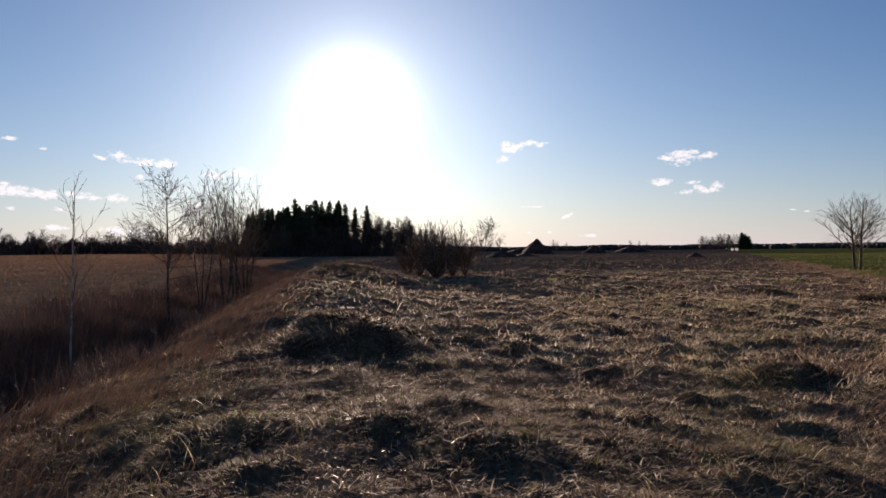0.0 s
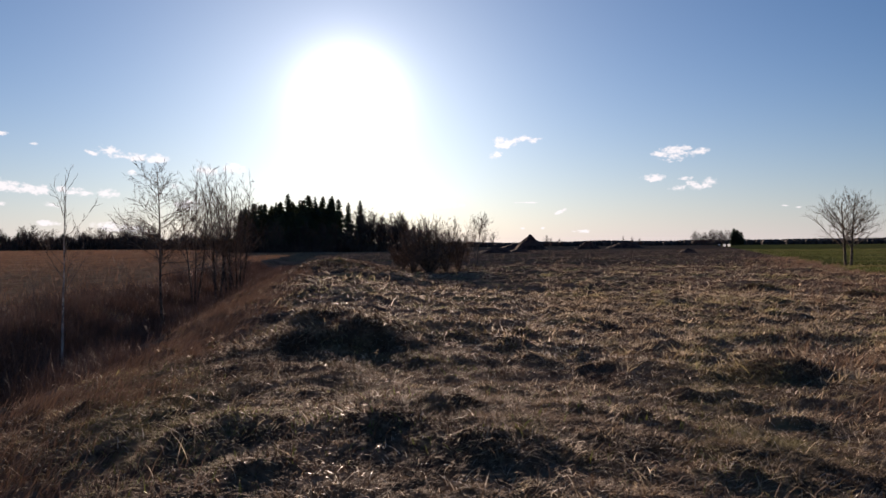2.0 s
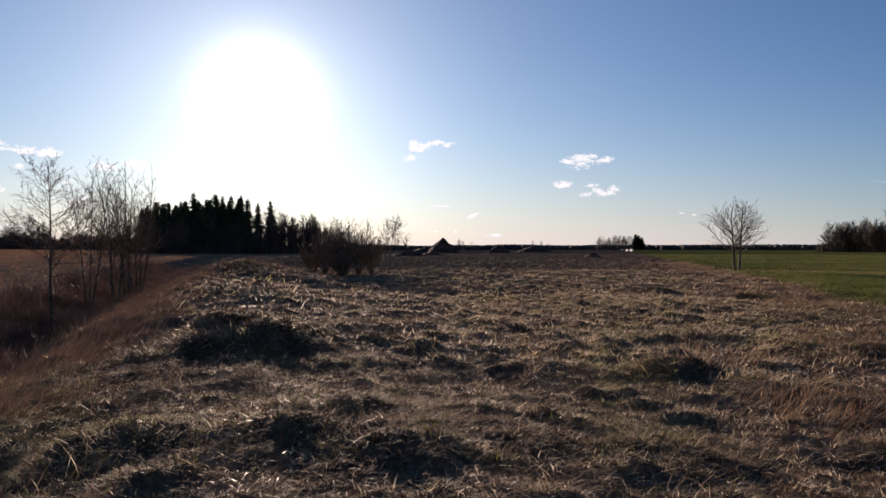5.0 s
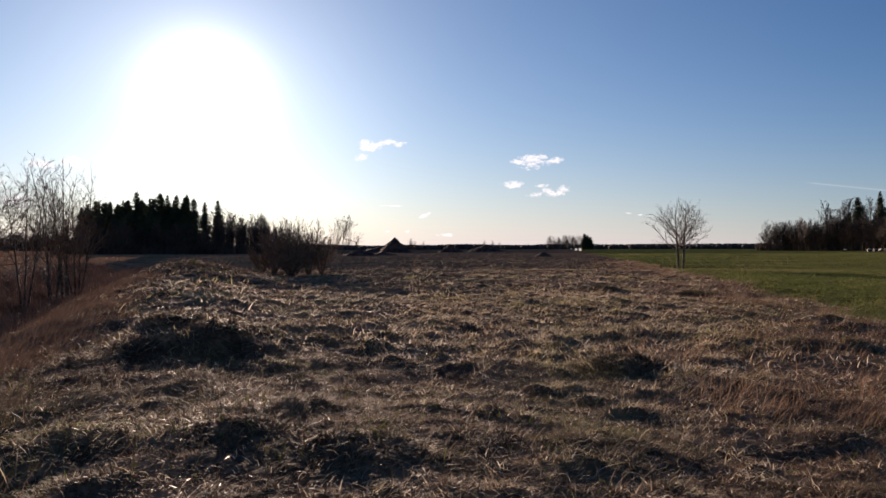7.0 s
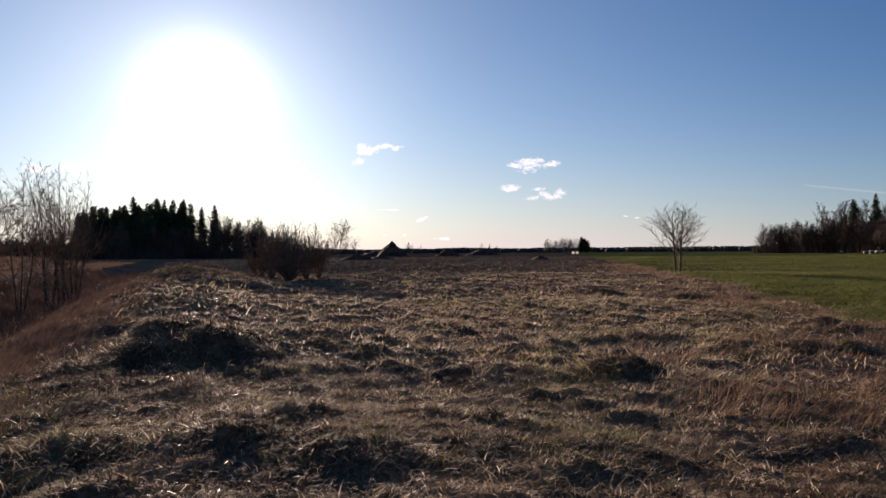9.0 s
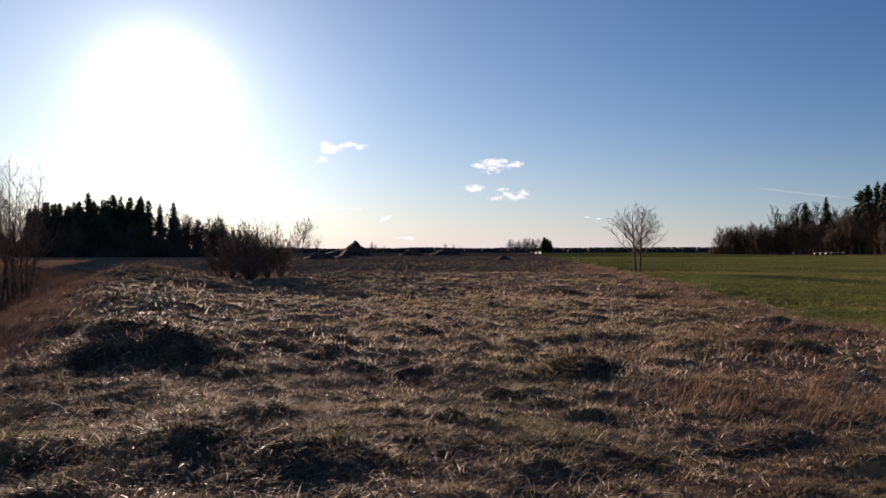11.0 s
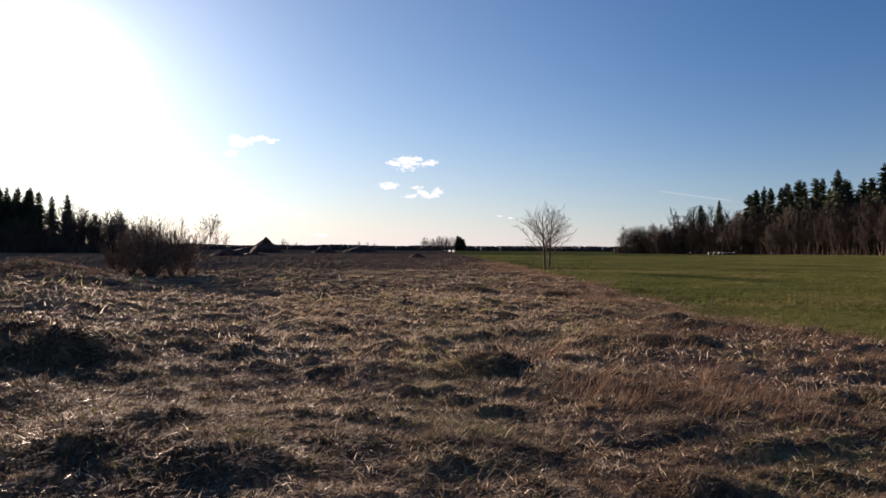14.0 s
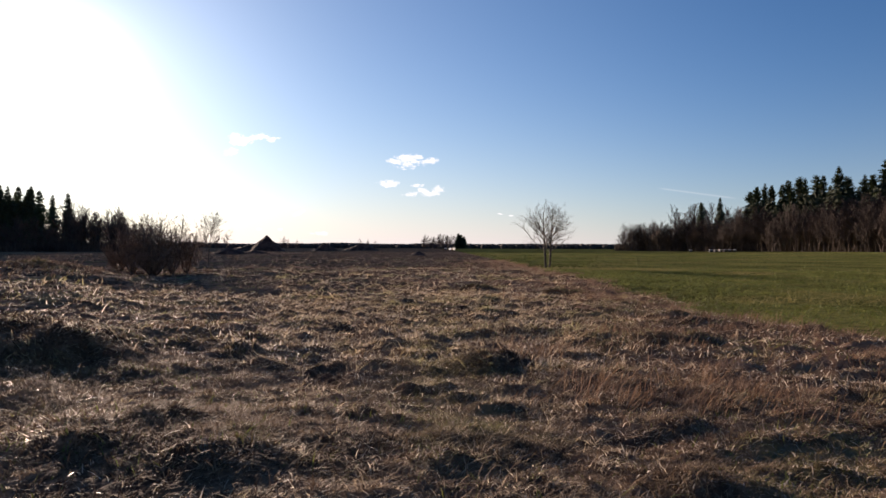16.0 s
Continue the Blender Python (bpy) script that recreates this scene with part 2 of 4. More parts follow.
def ground_material():
    m = bpy.data.materials.new("meadow_ground")
    m.use_nodes = True
    n = Nodes(m.node_tree)
    pos = n.add("ShaderNodeNewGeometry").outputs["Position"]
    crop = n.add("ShaderNodeAttribute", attribute_name="crop").outputs["Fac"]
    fine = n.noise(pos, 14.0, 5.0, 0.65)
    mid = n.noise(pos, 1.6, 4.0, 0.6)
    wide = n.noise(pos, 0.09, 4.0, 0.55)
    thatch = n.mix(n.ramp(n.math("MULTIPLY_ADD", mid, 0.6, n.math("MULTIPLY", fine, 0.4)), 0.42, 0.58), (0.065, 0.043, 0.031), (0.225, 0.152, 0.102))
    thatch = n.mix(n.math("MULTIPLY", n.ramp(wide, 0.45, 0.62), 0.6), thatch, (0.24, 0.15, 0.105))
    thatch = n.mix(n.math("MULTIPLY", n.ramp(n.noise(pos, 0.35, 3.0), 0.53, 0.66), 0.55), thatch, (0.19, 0.165, 0.075))
    green = n.mix(n.ramp(n.math("MULTIPLY_ADD", n.noise(pos, 0.12, 4.0), 0.5, n.math("MULTIPLY", n.noise(pos, 3.0, 4.0), 0.5)), 0.38, 0.62), (0.075, 0.078, 0.024), (0.23, 0.215, 0.066))
    plough = n.add("ShaderNodeAttribute", attribute_name="stubble").outputs["Fac"]
    soil = n.mix(n.ramp(n.math("MULTIPLY_ADD", mid, 0.5, n.math("MULTIPLY", n.noise(pos, 0.5, 4.0), 0.5)), 0.4, 0.6), (0.29, 0.17, 0.09), (0.45, 0.285, 0.15))
    thatch = n.mix(n.ramp(plough, -0.5, 0.5), thatch, soil)
    edge = n.ramp(n.math("MULTIPLY_ADD", n.math("SUBTRACT", mid, 0.5), 1.6, crop), -0.3, 0.3)
    bsdf = n.add("ShaderNodeBsdfDiffuse")
    n.put(bsdf.inputs["Color"], n.mix(edge, thatch, green))
    bsdf.inputs["Roughness"].default_value = 1.0
    b = n.add("ShaderNodeBump")
    b.inputs["Strength"].default_value, b.inputs["Distance"].default_value = 0.35, 0.05
    n.put(b.inputs["Height"], fine)
    n.put(bsdf.inputs["Normal"], b.outputs[0])
    n.put(n.add("ShaderNodeOutputMaterial").inputs[0], bsdf.outputs[0])
    return m


MEADOW = ground_material()


# ---- the lie of the land ----
def vnoise(x, y, seed=0):
    """Smooth value noise between -1 and 1."""
    xi, yi = np.floor(x), np.floor(y)
    u, v = x - xi, y - yi
    u, v = u * u * (3 - 2 * u), v * v * (3 - 2 * v)

    def h(i, j):
        s = np.sin(i * 127.1 + j * 311.7 + seed * 74.7) * 43758.5453
        return (s - np.floor(s)) * 2 - 1
    a, b = h(xi, yi) * (1 - u) + h(xi + 1, yi) * u, h(xi, yi + 1) * (1 - u) + h(xi + 1, yi + 1) * u
    return a * (1 - v) + b * v


def step(x, lo, hi):
    t = np.clip((x - lo) / (hi - lo), 0, 1)
    return t * t * (3 - 2 * t)


def crop_side(x, y):
    """Metres inside the green field (negative: in the rough grass)."""
    edge = np.interp(y, [-200, 0, 10, 15, 21.5, 37, 58, 262, 1200, 4500], [9, 13.2, 14.0, 15.0, 17.9, 25.2, 33.6, 116, 500, 1800])
    return (x - edge) * 0.85 + vnoise(x / 3, y / 3, 5) * 0.6 + vnoise(x / 0.9, y / 0.9, 7) * 0.35


def bank_line(y):
    return -0.15 * y + 0.45 * vnoise(y / 4.5, y * 0, 71) + 0.15 * vnoise(y / 1.3, y * 0, 72)


def lumps(x, y, cell, seed):
    """Tussocks: rounded lumps round the jittered centres of a grid, between 0 and 1."""
    best = np.zeros_like(x)
    xi, yi = np.floor(x / cell), np.floor(y / cell)
    for dx in (-1, 0, 1):
        for dy in (-1, 0, 1):
            i, j = xi + dx, yi + dy
            h = [np.modf(np.abs(np.sin(i * 12.9898 + j * 78.233 + seed + k * 37.7)) * 43758.5453)[0] for k in range(3)]
            cx, cy = (i + 0.15 + 0.7 * h[0]) * cell, (j + 0.15 + 0.7 * h[1]) * cell
            d2 = ((x - cx) ** 2 + (y - cy) ** 2) / (cell * (0.25 + 0.25 * h[2])) ** 2
            best = np.maximum(best, np.exp(-d2 ** 1.4) * (0.25 + 0.75 * h[2]))
    return best


# single hummocks and clods: place, height, half widths
BUMPS = [(4.75, 9.6, 0.17, 0.5, 0.4), (5.3, 9.9, 0.14, 0.5, 0.4), (12.9, 26.6, 0.16, 0.9, 0.5), (2.3, 5.5, 0.1, 0.5, 0.35), (3.0, 5.6, 0.1, 0.4, 0.3), (4.1, 4.2, 0.12, 0.4, 0.3),
         (0.75, 5.5, 0.04, 0.5, 0.4), (9.8, 11.1, 0.16, 0.9, 0.4), (-1.1, 8.2, 0.08, 0.5, 0.4), (7.4, 13.5, 0.14, 0.7, 0.5), (15.5, 24.0, 0.14, 0.8, 0.5)]


def land(x, y, rough=True):
    """Height of the ground."""
    x, y = np.asarray(x, float), np.asarray(y, float)
    r, a = np.hypot(x, y), np.degrees(np.arctan2(x, y))
    u = x - bank_line(y)
    crest = np.interp(y, [-30, 2, 6, 8.5, 12, 18, 28, 36, 42, 55, 90], [0.35, 0.4, 0.5, 0.32, 0.42, 0.62, 0.72, 0.95, 0.95, 0.6, 0.0])
    side = np.where(u < 0, np.exp(-(np.abs(u) / 3.1) ** 4), np.exp(-(u / 3.4) ** 2))
    z = crest * side
    z += 0.13 * np.exp(-(((x - 0.1) / 1.5) ** 2 + ((y - 6.3) / 0.9) ** 2))
    z += 0.36 * np.exp(-(((x + 1.7) / 1.2) ** 4 + ((y - 11.6) / 1.3) ** 4))
    z += 0.25 * np.exp(-(((x + 5.7) / 2.2) ** 2 + ((y - 38) / 3.0) ** 2))
    for bx, by, high, wx, wy in BUMPS:
        z += high * np.exp(-(((x - bx) / wx) ** 2 + ((y - by) / wy) ** 2))
    t = np.clip((y - 4.6) / 2.4, 0, 1)
    z -= 0.16 * np.exp(-((x + 2.75 - 0.55 * t) / 0.2) ** 2) * step(y, 3.6, 4.6) * step(y, 7.6, 6.6)
    on = step(y, 110, 80)
    z -= 1.05 * np.exp(-((u + 6.5) / 1.9) ** 2) * on
    z += 0.75 * step(r, 60, 180) * step(a, 40, 58) * step(a, 130, 80)
    z += 1.2 * step(r, 120, 330) * step(a, -12, -28) * step(a, -130, -60)
    z -= 2.2 * step(r, 300, 900) * step(a, -25, -10) + 2.2 * step(r, 420, 900) * (1 - step(a, -25, -10))
    if rough:
        wild = 1 - step(crop_side(x, y), -0.5, 0.5)
        near = step(r, 260, 60) * (0.35 + 0.65 * step(r, 1.2, 2.6) * step(np.abs(a - 12), 75, 55))
        wx, wy = x + 0.12 * vnoise(x / 0.3, y / 0.3, 11), y + 0.12 * vnoise(x / 0.3, y / 0.3, 12)
        z += wild * near * (0.045 * vnoise(x / 1.7, y / 1.7, 1) + 0.045 * vnoise(x / 0.55, y / 0.42, 2) + 0.03 * vnoise(x / 0.2, y / 0.16, 3))
        z += wild * near * ((0.075 + 0.045 * step(r, 6, 12)) * lumps(wx / 1.25, wy, 0.75, 1.0) + (0.05 + 0.08 * step(r, 6, 12)) * np.clip(lumps(wx, wy, 2.1, 2.0) - 0.35, 0, 1) * step(x - bank_line(y), -1.0, 4.0) - 0.08)
        z += wild * step(r, 60, 25) * step(r, 1.2, 2.6) * step(np.abs(a - 12), 75, 55) * ((0.06 + 0.025 * step(r, 6, 12)) * lumps(wx / 1.2, wy, 0.36, 3.0) + 0.02 * vnoise(x / 0.09, y / 0.09, 6))
    return z


def mesh_from(name, co, faces_flat, sizes, mat, smooth=False):
    """A mesh out of arrays: places, corner indices, corners of each face."""
    me = bpy.data.meshes.new(name)
    co, faces_flat, sizes = np.asarray(co, np.float32), np.asarray(faces_flat, np.int32), np.asarray(sizes, np.int32)
    me.vertices.add(len(co))
    me.vertices.foreach_set("co", co.ravel())
    me.loops.add(len(faces_flat))
    me.loops.foreach_set("vertex_index", faces_flat)
    me.polygons.add(len(sizes))
    me.polygons.foreach_set("loop_start", np.concatenate([[0], np.cumsum(sizes)[:-1]]).astype(np.int32))
    me.polygons.foreach_set("use_smooth", np.full(len(sizes), smooth))
    me.update(calc_edges=True)
    me.materials.append(mat)
    return me


def child(name, me, parent, label=""):
    ob = new(name, me)
    ob.parent = parent
    return tagged(ob, label)


def build_ground():
    rings = np.concatenate([[0.25, 0.6, 1.0, 1.4], np.geomspace(1.8, 70, 350), np.geomspace(71, 330, 110), np.geomspace(345, 4600, 36)])
    cols = np.radians(np.concatenate([np.linspace(-44, 68, 390), np.linspace(69.5, 314.5, 150)]))
    rr, aa = np.meshgrid(rings, cols, indexing="ij")
    x, y = (rr * np.sin(aa)).ravel(), (rr * np.cos(aa)).ravel()
    co = np.stack([x, y, land(x, y)], -1)
    nr, nc = len(rings), len(cols)
    i, j = np.meshgrid(np.arange(nr - 1), np.arange(nc), indexing="ij")
    a, b = i * nc + j, i * nc + (j + 1) % nc
    quads = np.stack([a, b, b + nc, a + nc], -1).reshape(-1, 4)[:, ::-1]
    mid = len(co)
    co = np.vstack([co, [[0, 0, float(land(0, 0))]]])
    k = np.arange(nc)
    tris = np.stack([np.full(nc, mid), (k + 1) % nc, k], -1)
    me = mesh_from("ground", co, np.concatenate([quads.ravel(), tris.ravel()]), np.concatenate([np.full(len(quads), 4), np.full(nc, 3)]), MEADOW, True)
    at = me.attributes.new("crop", "FLOAT", "POINT")
    strip = 0.03 - ((co[:, 0] + 40) / 14) ** 2 * 3 - ((co[:, 1] - 51) / 10) ** 2 * 3
    at.data.foreach_set("value", np.clip(np.maximum(crop_side(co[:, 0], co[:, 1]), strip), -3, 3).astype(np.float32))
    at = me.attributes.new("stubble", "FLOAT", "POINT")
    at.data.foreach_set("value", np.clip(bank_line(co[:, 1]) - 10.5 - co[:, 0], -3, 3).astype(np.float32))
    return tagged(new("ground", me), "rough dry meadow with a grassy bank beside a green crop", "ground", kind="structure")


build_ground()
RNG = np.random.default_rng(7)


def blades(name, x, y, length, width, aim, lean, droop, mat, label, seg=2, sink=0.03):
    """One mesh of many bent blades. lean: radians from upright; droop: how far the tip hangs over; aim: the way it leans."""
    n = len(x)
    z = land(x, y) - sink
    s = np.linspace(0, 1, seg + 1)
    hx, hy = np.sin(aim), np.cos(aim)
    out_ = np.sin(lean)[:, None] * s + droop[:, None] * s ** 2 * 0.6
    up = np.cos(lean)[:, None] * s - droop[:, None] * s ** 2 * 0.55
    cx, cy = x[:, None] + hx[:, None] * out_ * length[:, None], y[:, None] + hy[:, None] * out_ * length[:, None]
    cz = z[:, None] + up * length[:, None]
    turn = aim + np.pi / 2 + RNG.normal(0, 0.7, n)
    w = width[:, None] * (1 - s) ** 0.7 * 0.5
    sx, sy = np.sin(turn)[:, None] * w, np.cos(turn)[:, None] * w
    left = np.stack([cx - sx, cy - sy, cz], -1)[:, :-1]
    right = np.stack([cx + sx, cy + sy, cz], -1)[:, :-1]
    tip = np.stack([cx[:, -1], cy[:, -1], cz[:, -1]], -1)[:, None]
    co = np.concatenate([left, right, tip], 1).reshape(-1, 3)
    per = 2 * seg + 1
    base = (np.arange(n) * per)[:, None]
    flat, sizes = [], []
    for k in range(seg - 1):
        flat.append(base + np.array([k, seg + k, seg + k + 1, k + 1]))
        sizes.append(4)
    flat.append(base + np.array([seg - 1, 2 * seg - 1, 2 * seg]))
    sizes.append(3)
    me = mesh_from(name, co, np.concatenate(flat, 1).ravel(), np.tile(sizes, n), mat)
    return tagged(new(name, me), label, "grass", kind="stuff")


def scatter(count, r0, r1, a0=-42, a1=66, power=1.0):
    """Random places in a sector of the meadow, evenly over its area (power 1) or thicker nearby."""
    r = np.sqrt(r0 ** 2 + (r1 ** 2 - r0 ** 2) * RNG.random(count) ** power)
    a = np.radians(RNG.uniform(a0, a1, count))
    return r * np.sin(a), r * np.cos(a)


def on_bank_side(x, y):
    u = x - bank_line(y)
    return u > -4.3


def litter(name, count, r0, r1, length, width, seg, lean, droop, mat, label, floor_=-1.0, bundle=0.0, where=None, vary=0.4, a0=-42, a1=66):
    """Grass that lies or stands thickest on the tussocks. bundle: how far neighbours lie the same way."""
    x, y = scatter(count, r0, r1, a0, a1, 1.15)
    top = lumps(x, y, 0.75, 1.0)
    keep = (crop_side(x, y) < 0.3) & on_bank_side(x, y) & (top > RNG.uniform(floor_, 0.75, count))
    if where:
        keep &= where(x, y) > RNG.uniform(0, 1, count)
    x, y, top = x[keep], y[keep], top[keep]
    n = len(x)
    way_ = 4.0 * vnoise(x / 0.6, y / 0.6, 21) + 3.0 * vnoise(x / 0.22, y / 0.22, 22)
    aim = np.where(RNG.random(n) < bundle, way_ + RNG.normal(0, 0.25, n), RNG.uniform(0, 6.283, n))
    ln = length * RNG.lognormal(0, vary, n) * (0.8 + 0.4 * top)
    return blades(name, x, y, np.clip(ln, 0.03, 0.9), width * RNG.uniform(0.5, 1.4, n), aim, np.abs(RNG.normal(lean, vary, n)), RNG.uniform(0.3, 1.0, n) * droop, mat, label, seg, 0.015)


def green_patches(x, y):
    return np.clip(vnoise(x / 1.9, y / 1.9, 61) + 0.5 * vnoise(x / 0.6, y / 0.6, 62) + 0.15, 0, 1)


def swaths(x, y):
    """Where the straw lies pale: patches out on the meadow, few on the bank."""
    open_ = step(x, 0.05 * y, 0.35 * y) * step(x, 0.95 * y, 0.6 * y)
    return (0.12 + 0.88 * open_) * np.clip(0.85 + 0.8 * vnoise(x / 2.6, y / 2.6, 65) + 0.9 * vnoise(x / 0.5, y / 0.5, 66), 0.03, 1)


def rough_edge(x, y):
    """Where soft grass still stands, in bands towards the crop."""
    return step(x, 0.45 * y, 0.8 * y) * np.clip(1.3 * vnoise(x / 2.4, y / 1.1, 91) + 0.5 * vnoise(x / 0.8, y / 0.6, 92), 0, 1)


def off_bank(x, y):
    return 0.35 + 0.65 * step(x - bank_line(y), 0.5, 4.0)


def tufts(name, count, r0, r1, per, length, width, seg, lean, droop, mat, label, where=None, a0=-42, a1=66, base=0.09, fan=0.9, floor_=-0.6, vary=0.35, sink=0.0):
    """Wisps of dead grass: blades that leave one foot together, lie the same way and hang over the tussocks."""
    cx, cy = scatter(count, r0, r1, a0, a1, 1.1)
    top = lumps(cx / 1.25, cy, 0.75, 1.0)
    keep = (crop_side(cx, cy) < 0.2) & on_bank_side(cx, cy) & (top > RNG.uniform(floor_, 0.6, count))
    if where:
        keep &= where(cx, cy) > RNG.uniform(0, 1, count)
    cx, cy = cx[keep], cy[keep]
    n = len(cx)
    way_ = 1.9 + 2.0 * vnoise(cx / 1.6, cy / 1.6, 21) + 1.4 * vnoise(cx / 0.5, cy / 0.5, 22) + RNG.normal(0, 0.9, n)
    size = RNG.lognormal(0, vary, n)
    tilt = np.abs(RNG.normal(lean, 0.25, n))
    rep = np.repeat(np.arange(n), per)
    m = len(rep)
    x, y = cx[rep] + RNG.normal(0, base, m) * size[rep], cy[rep] + RNG.normal(0, base * 0.7, m) * size[rep]
    return blades(name, x, y, np.clip(length * size[rep] * RNG.uniform(0.55, 1.25, m), 0.03, 0.9), width * RNG.uniform(0.5, 1.4, m), way_[rep] + RNG.normal(0, fan, m),
                  np.abs(tilt[rep] + RNG.normal(0, 0.22, m)), RNG.uniform(0.4, 1.1, m) * droop, mat, label, seg, sink)


MAT_LABEL, TUFT_LABEL = "flattened brown mat of last year's dead grass", "dry straw-coloured tussock grass with curled blades"
SWATH_LABEL, CURL_LABEL = "pale swaths of flattened straw on the meadow", "pale curled dead leaves on the grass mat"
SPRIG_LABEL = "short green sprigs growing through the dead grass"
# underfoot and behind
litter("grass_mat", 30000, 0.3, 9.0, 0.14, 0.022, 2, 1.1, 0.4, THATCH, MAT_LABEL, -1.2, 0.5, None, 0.3, 66, 318)
litter("grass_mat", 3000, 0.3, 2.0, 0.14, 0.018, 2, 1.2, 0.4, THATCH, MAT_LABEL, -1.2, 0.5)
# close by
litter("grass_mat", 80000, 2.0, 10.0, 0.09, 0.01, 2, 1.0, 0.5, THATCH, MAT_LABEL, -1.6, 0.15)
tufts("tussock_grass", 4600, 2.5, 11.0, 20, 0.11, 0.0085, 3, 0.8, 1.1, STRAW, TUFT_LABEL, floor_=-1.6)
tufts("tussock_grass", 2600, 2.5, 11.0, 20, 0.12, 0.009, 3, 0.7, 1.2, THATCH, TUFT_LABEL, floor_=-1.6)
tufts("straw_swaths", 4000, 3.0, 11.5, 16, 0.15, 0.0085, 3, 1.05, 0.6, SWATH, SWATH_LABEL, swaths)
litter("dead_leaves", 110000, 2.5, 12.0, 0.085, 0.0115, 3, 0.65, 1.3, CURL, CURL_LABEL, -0.5, 0.0, off_bank, 0.35)
litter("green_sprigs", 120000, 2.0, 26.0, 0.09, 0.012, 2, 0.6, 0.7, SPRIG, SPRIG_LABEL, -0.6, 0.0, green_patches)
# the middle of the meadow
litter("grass_mat", 90000, 9.5, 25.0, 0.14, 0.02, 2, 1.35, 0.3, THATCH, MAT_LABEL, -1.2, 0.75, None, 0.25)
tufts("tussock_grass", 8500, 10.5, 26.0, 14, 0.17, 0.016, 2, 0.85, 0.9, STRAW, TUFT_LABEL, off_bank, base=0.12)
tufts("straw_swaths", 19000, 10.5, 28.0, 12, 0.18, 0.017, 2, 1.0, 0.6, SWATH, SWATH_LABEL, swaths, base=0.1, fan=0.5)
litter("dead_leaves", 70000, 11.0, 28.0, 0.12, 0.021, 2, 0.7, 1.1, CURL, CURL_LABEL, -0.4, 0.0, off_bank, 0.35)
tufts("standing_grass", 2600, 8.5, 28.0, 30, 0.3, 0.011, 2, 0.5, 0.8, RUST, "soft russet standing grass along the field edge", rough_edge, 15, 66, 0.16, 0.35)
# further out
tufts("tussock_grass", 10000, 25.0, 62.0, 9, 0.22, 0.036, 2, 1.15, 0.6, OUTER, TUFT_LABEL, base=0.2)
tufts("straw_swaths", 16000, 25.0, 58.0, 9, 0.24, 0.036, 2, 1.15, 0.5, SWATH, SWATH_LABEL, swaths, base=0.16, fan=0.5)
litter("green_sprigs", 60000, 18.0, 60.0, 0.12, 0.03, 1, 0.8, 0.5, SPRIG, SPRIG_LABEL, -0.6, 0.0, green_patches)
litter("straw_swaths", 30000, 56.0, 110.0, 0.2, 0.07, 1, 0.8, 0.7, SWATH, SWATH_LABEL, -0.4, 0.75, swaths, 0.28)
litter("tussock_grass", 150000, 55.0, 200.0, 0.24, 0.08, 1, 0.9, 0.6, OUTER, TUFT_LABEL, -0.3, 0.5)


def fallow():
    """Dry grass on the open field behind the ditch."""
    x, y = scatter(120000, 26, 300, -42, -8, 1.3)
    keep = x - bank_line(y) < -10
    x, y = x[keep], y[keep]
    n, d = len(x), np.hypot(x, y)
    blades("field_grass", x, y, 0.22 * RNG.lognormal(0, 0.25, n), 0.008 + 0.0005 * d, RNG.uniform(0, 6.28, n), np.abs(RNG.normal(0.5, 0.3, n)), RNG.uniform(0, 0.6, n), FALLOW,
           "dry yellow-brown grass on an open field", 1, 0.01)


fallow()


def hummock_grass():
    """Grass that hangs over the faces of the mounds."""
    spots = [(-1.7, 11.4, 1.5, 1.5, 14000), (0.1, 6.2, 1.3, 0.9, 9000), (-5.7, 38, 3.0, 3.0, 9000)] + [(b[0], b[1], b[3] * 1.2, b[4] * 1.2, 2500) for b in BUMPS]
    for px, py, wx, wy, n in spots:
        x, y = px + RNG.normal(0, wx * 0.7, n), py + RNG.normal(0, wy * 0.7, n)
        far = math.hypot(px, py)
        blades("hummock_grass", x, y, (0.09 + 0.003 * far) * RNG.lognormal(0, 0.35, n), (0.006 + 0.0009 * far) * RNG.uniform(0.6, 1.4, n), RNG.uniform(0, 6.283, n),
               np.abs(RNG.normal(0.8, 0.4, n)), RNG.uniform(0.3, 1.2, n), STRAW if far < 8 else THATCH, "dark dry grass hanging over a low hummock", 2, 0.02)


hummock_grass()


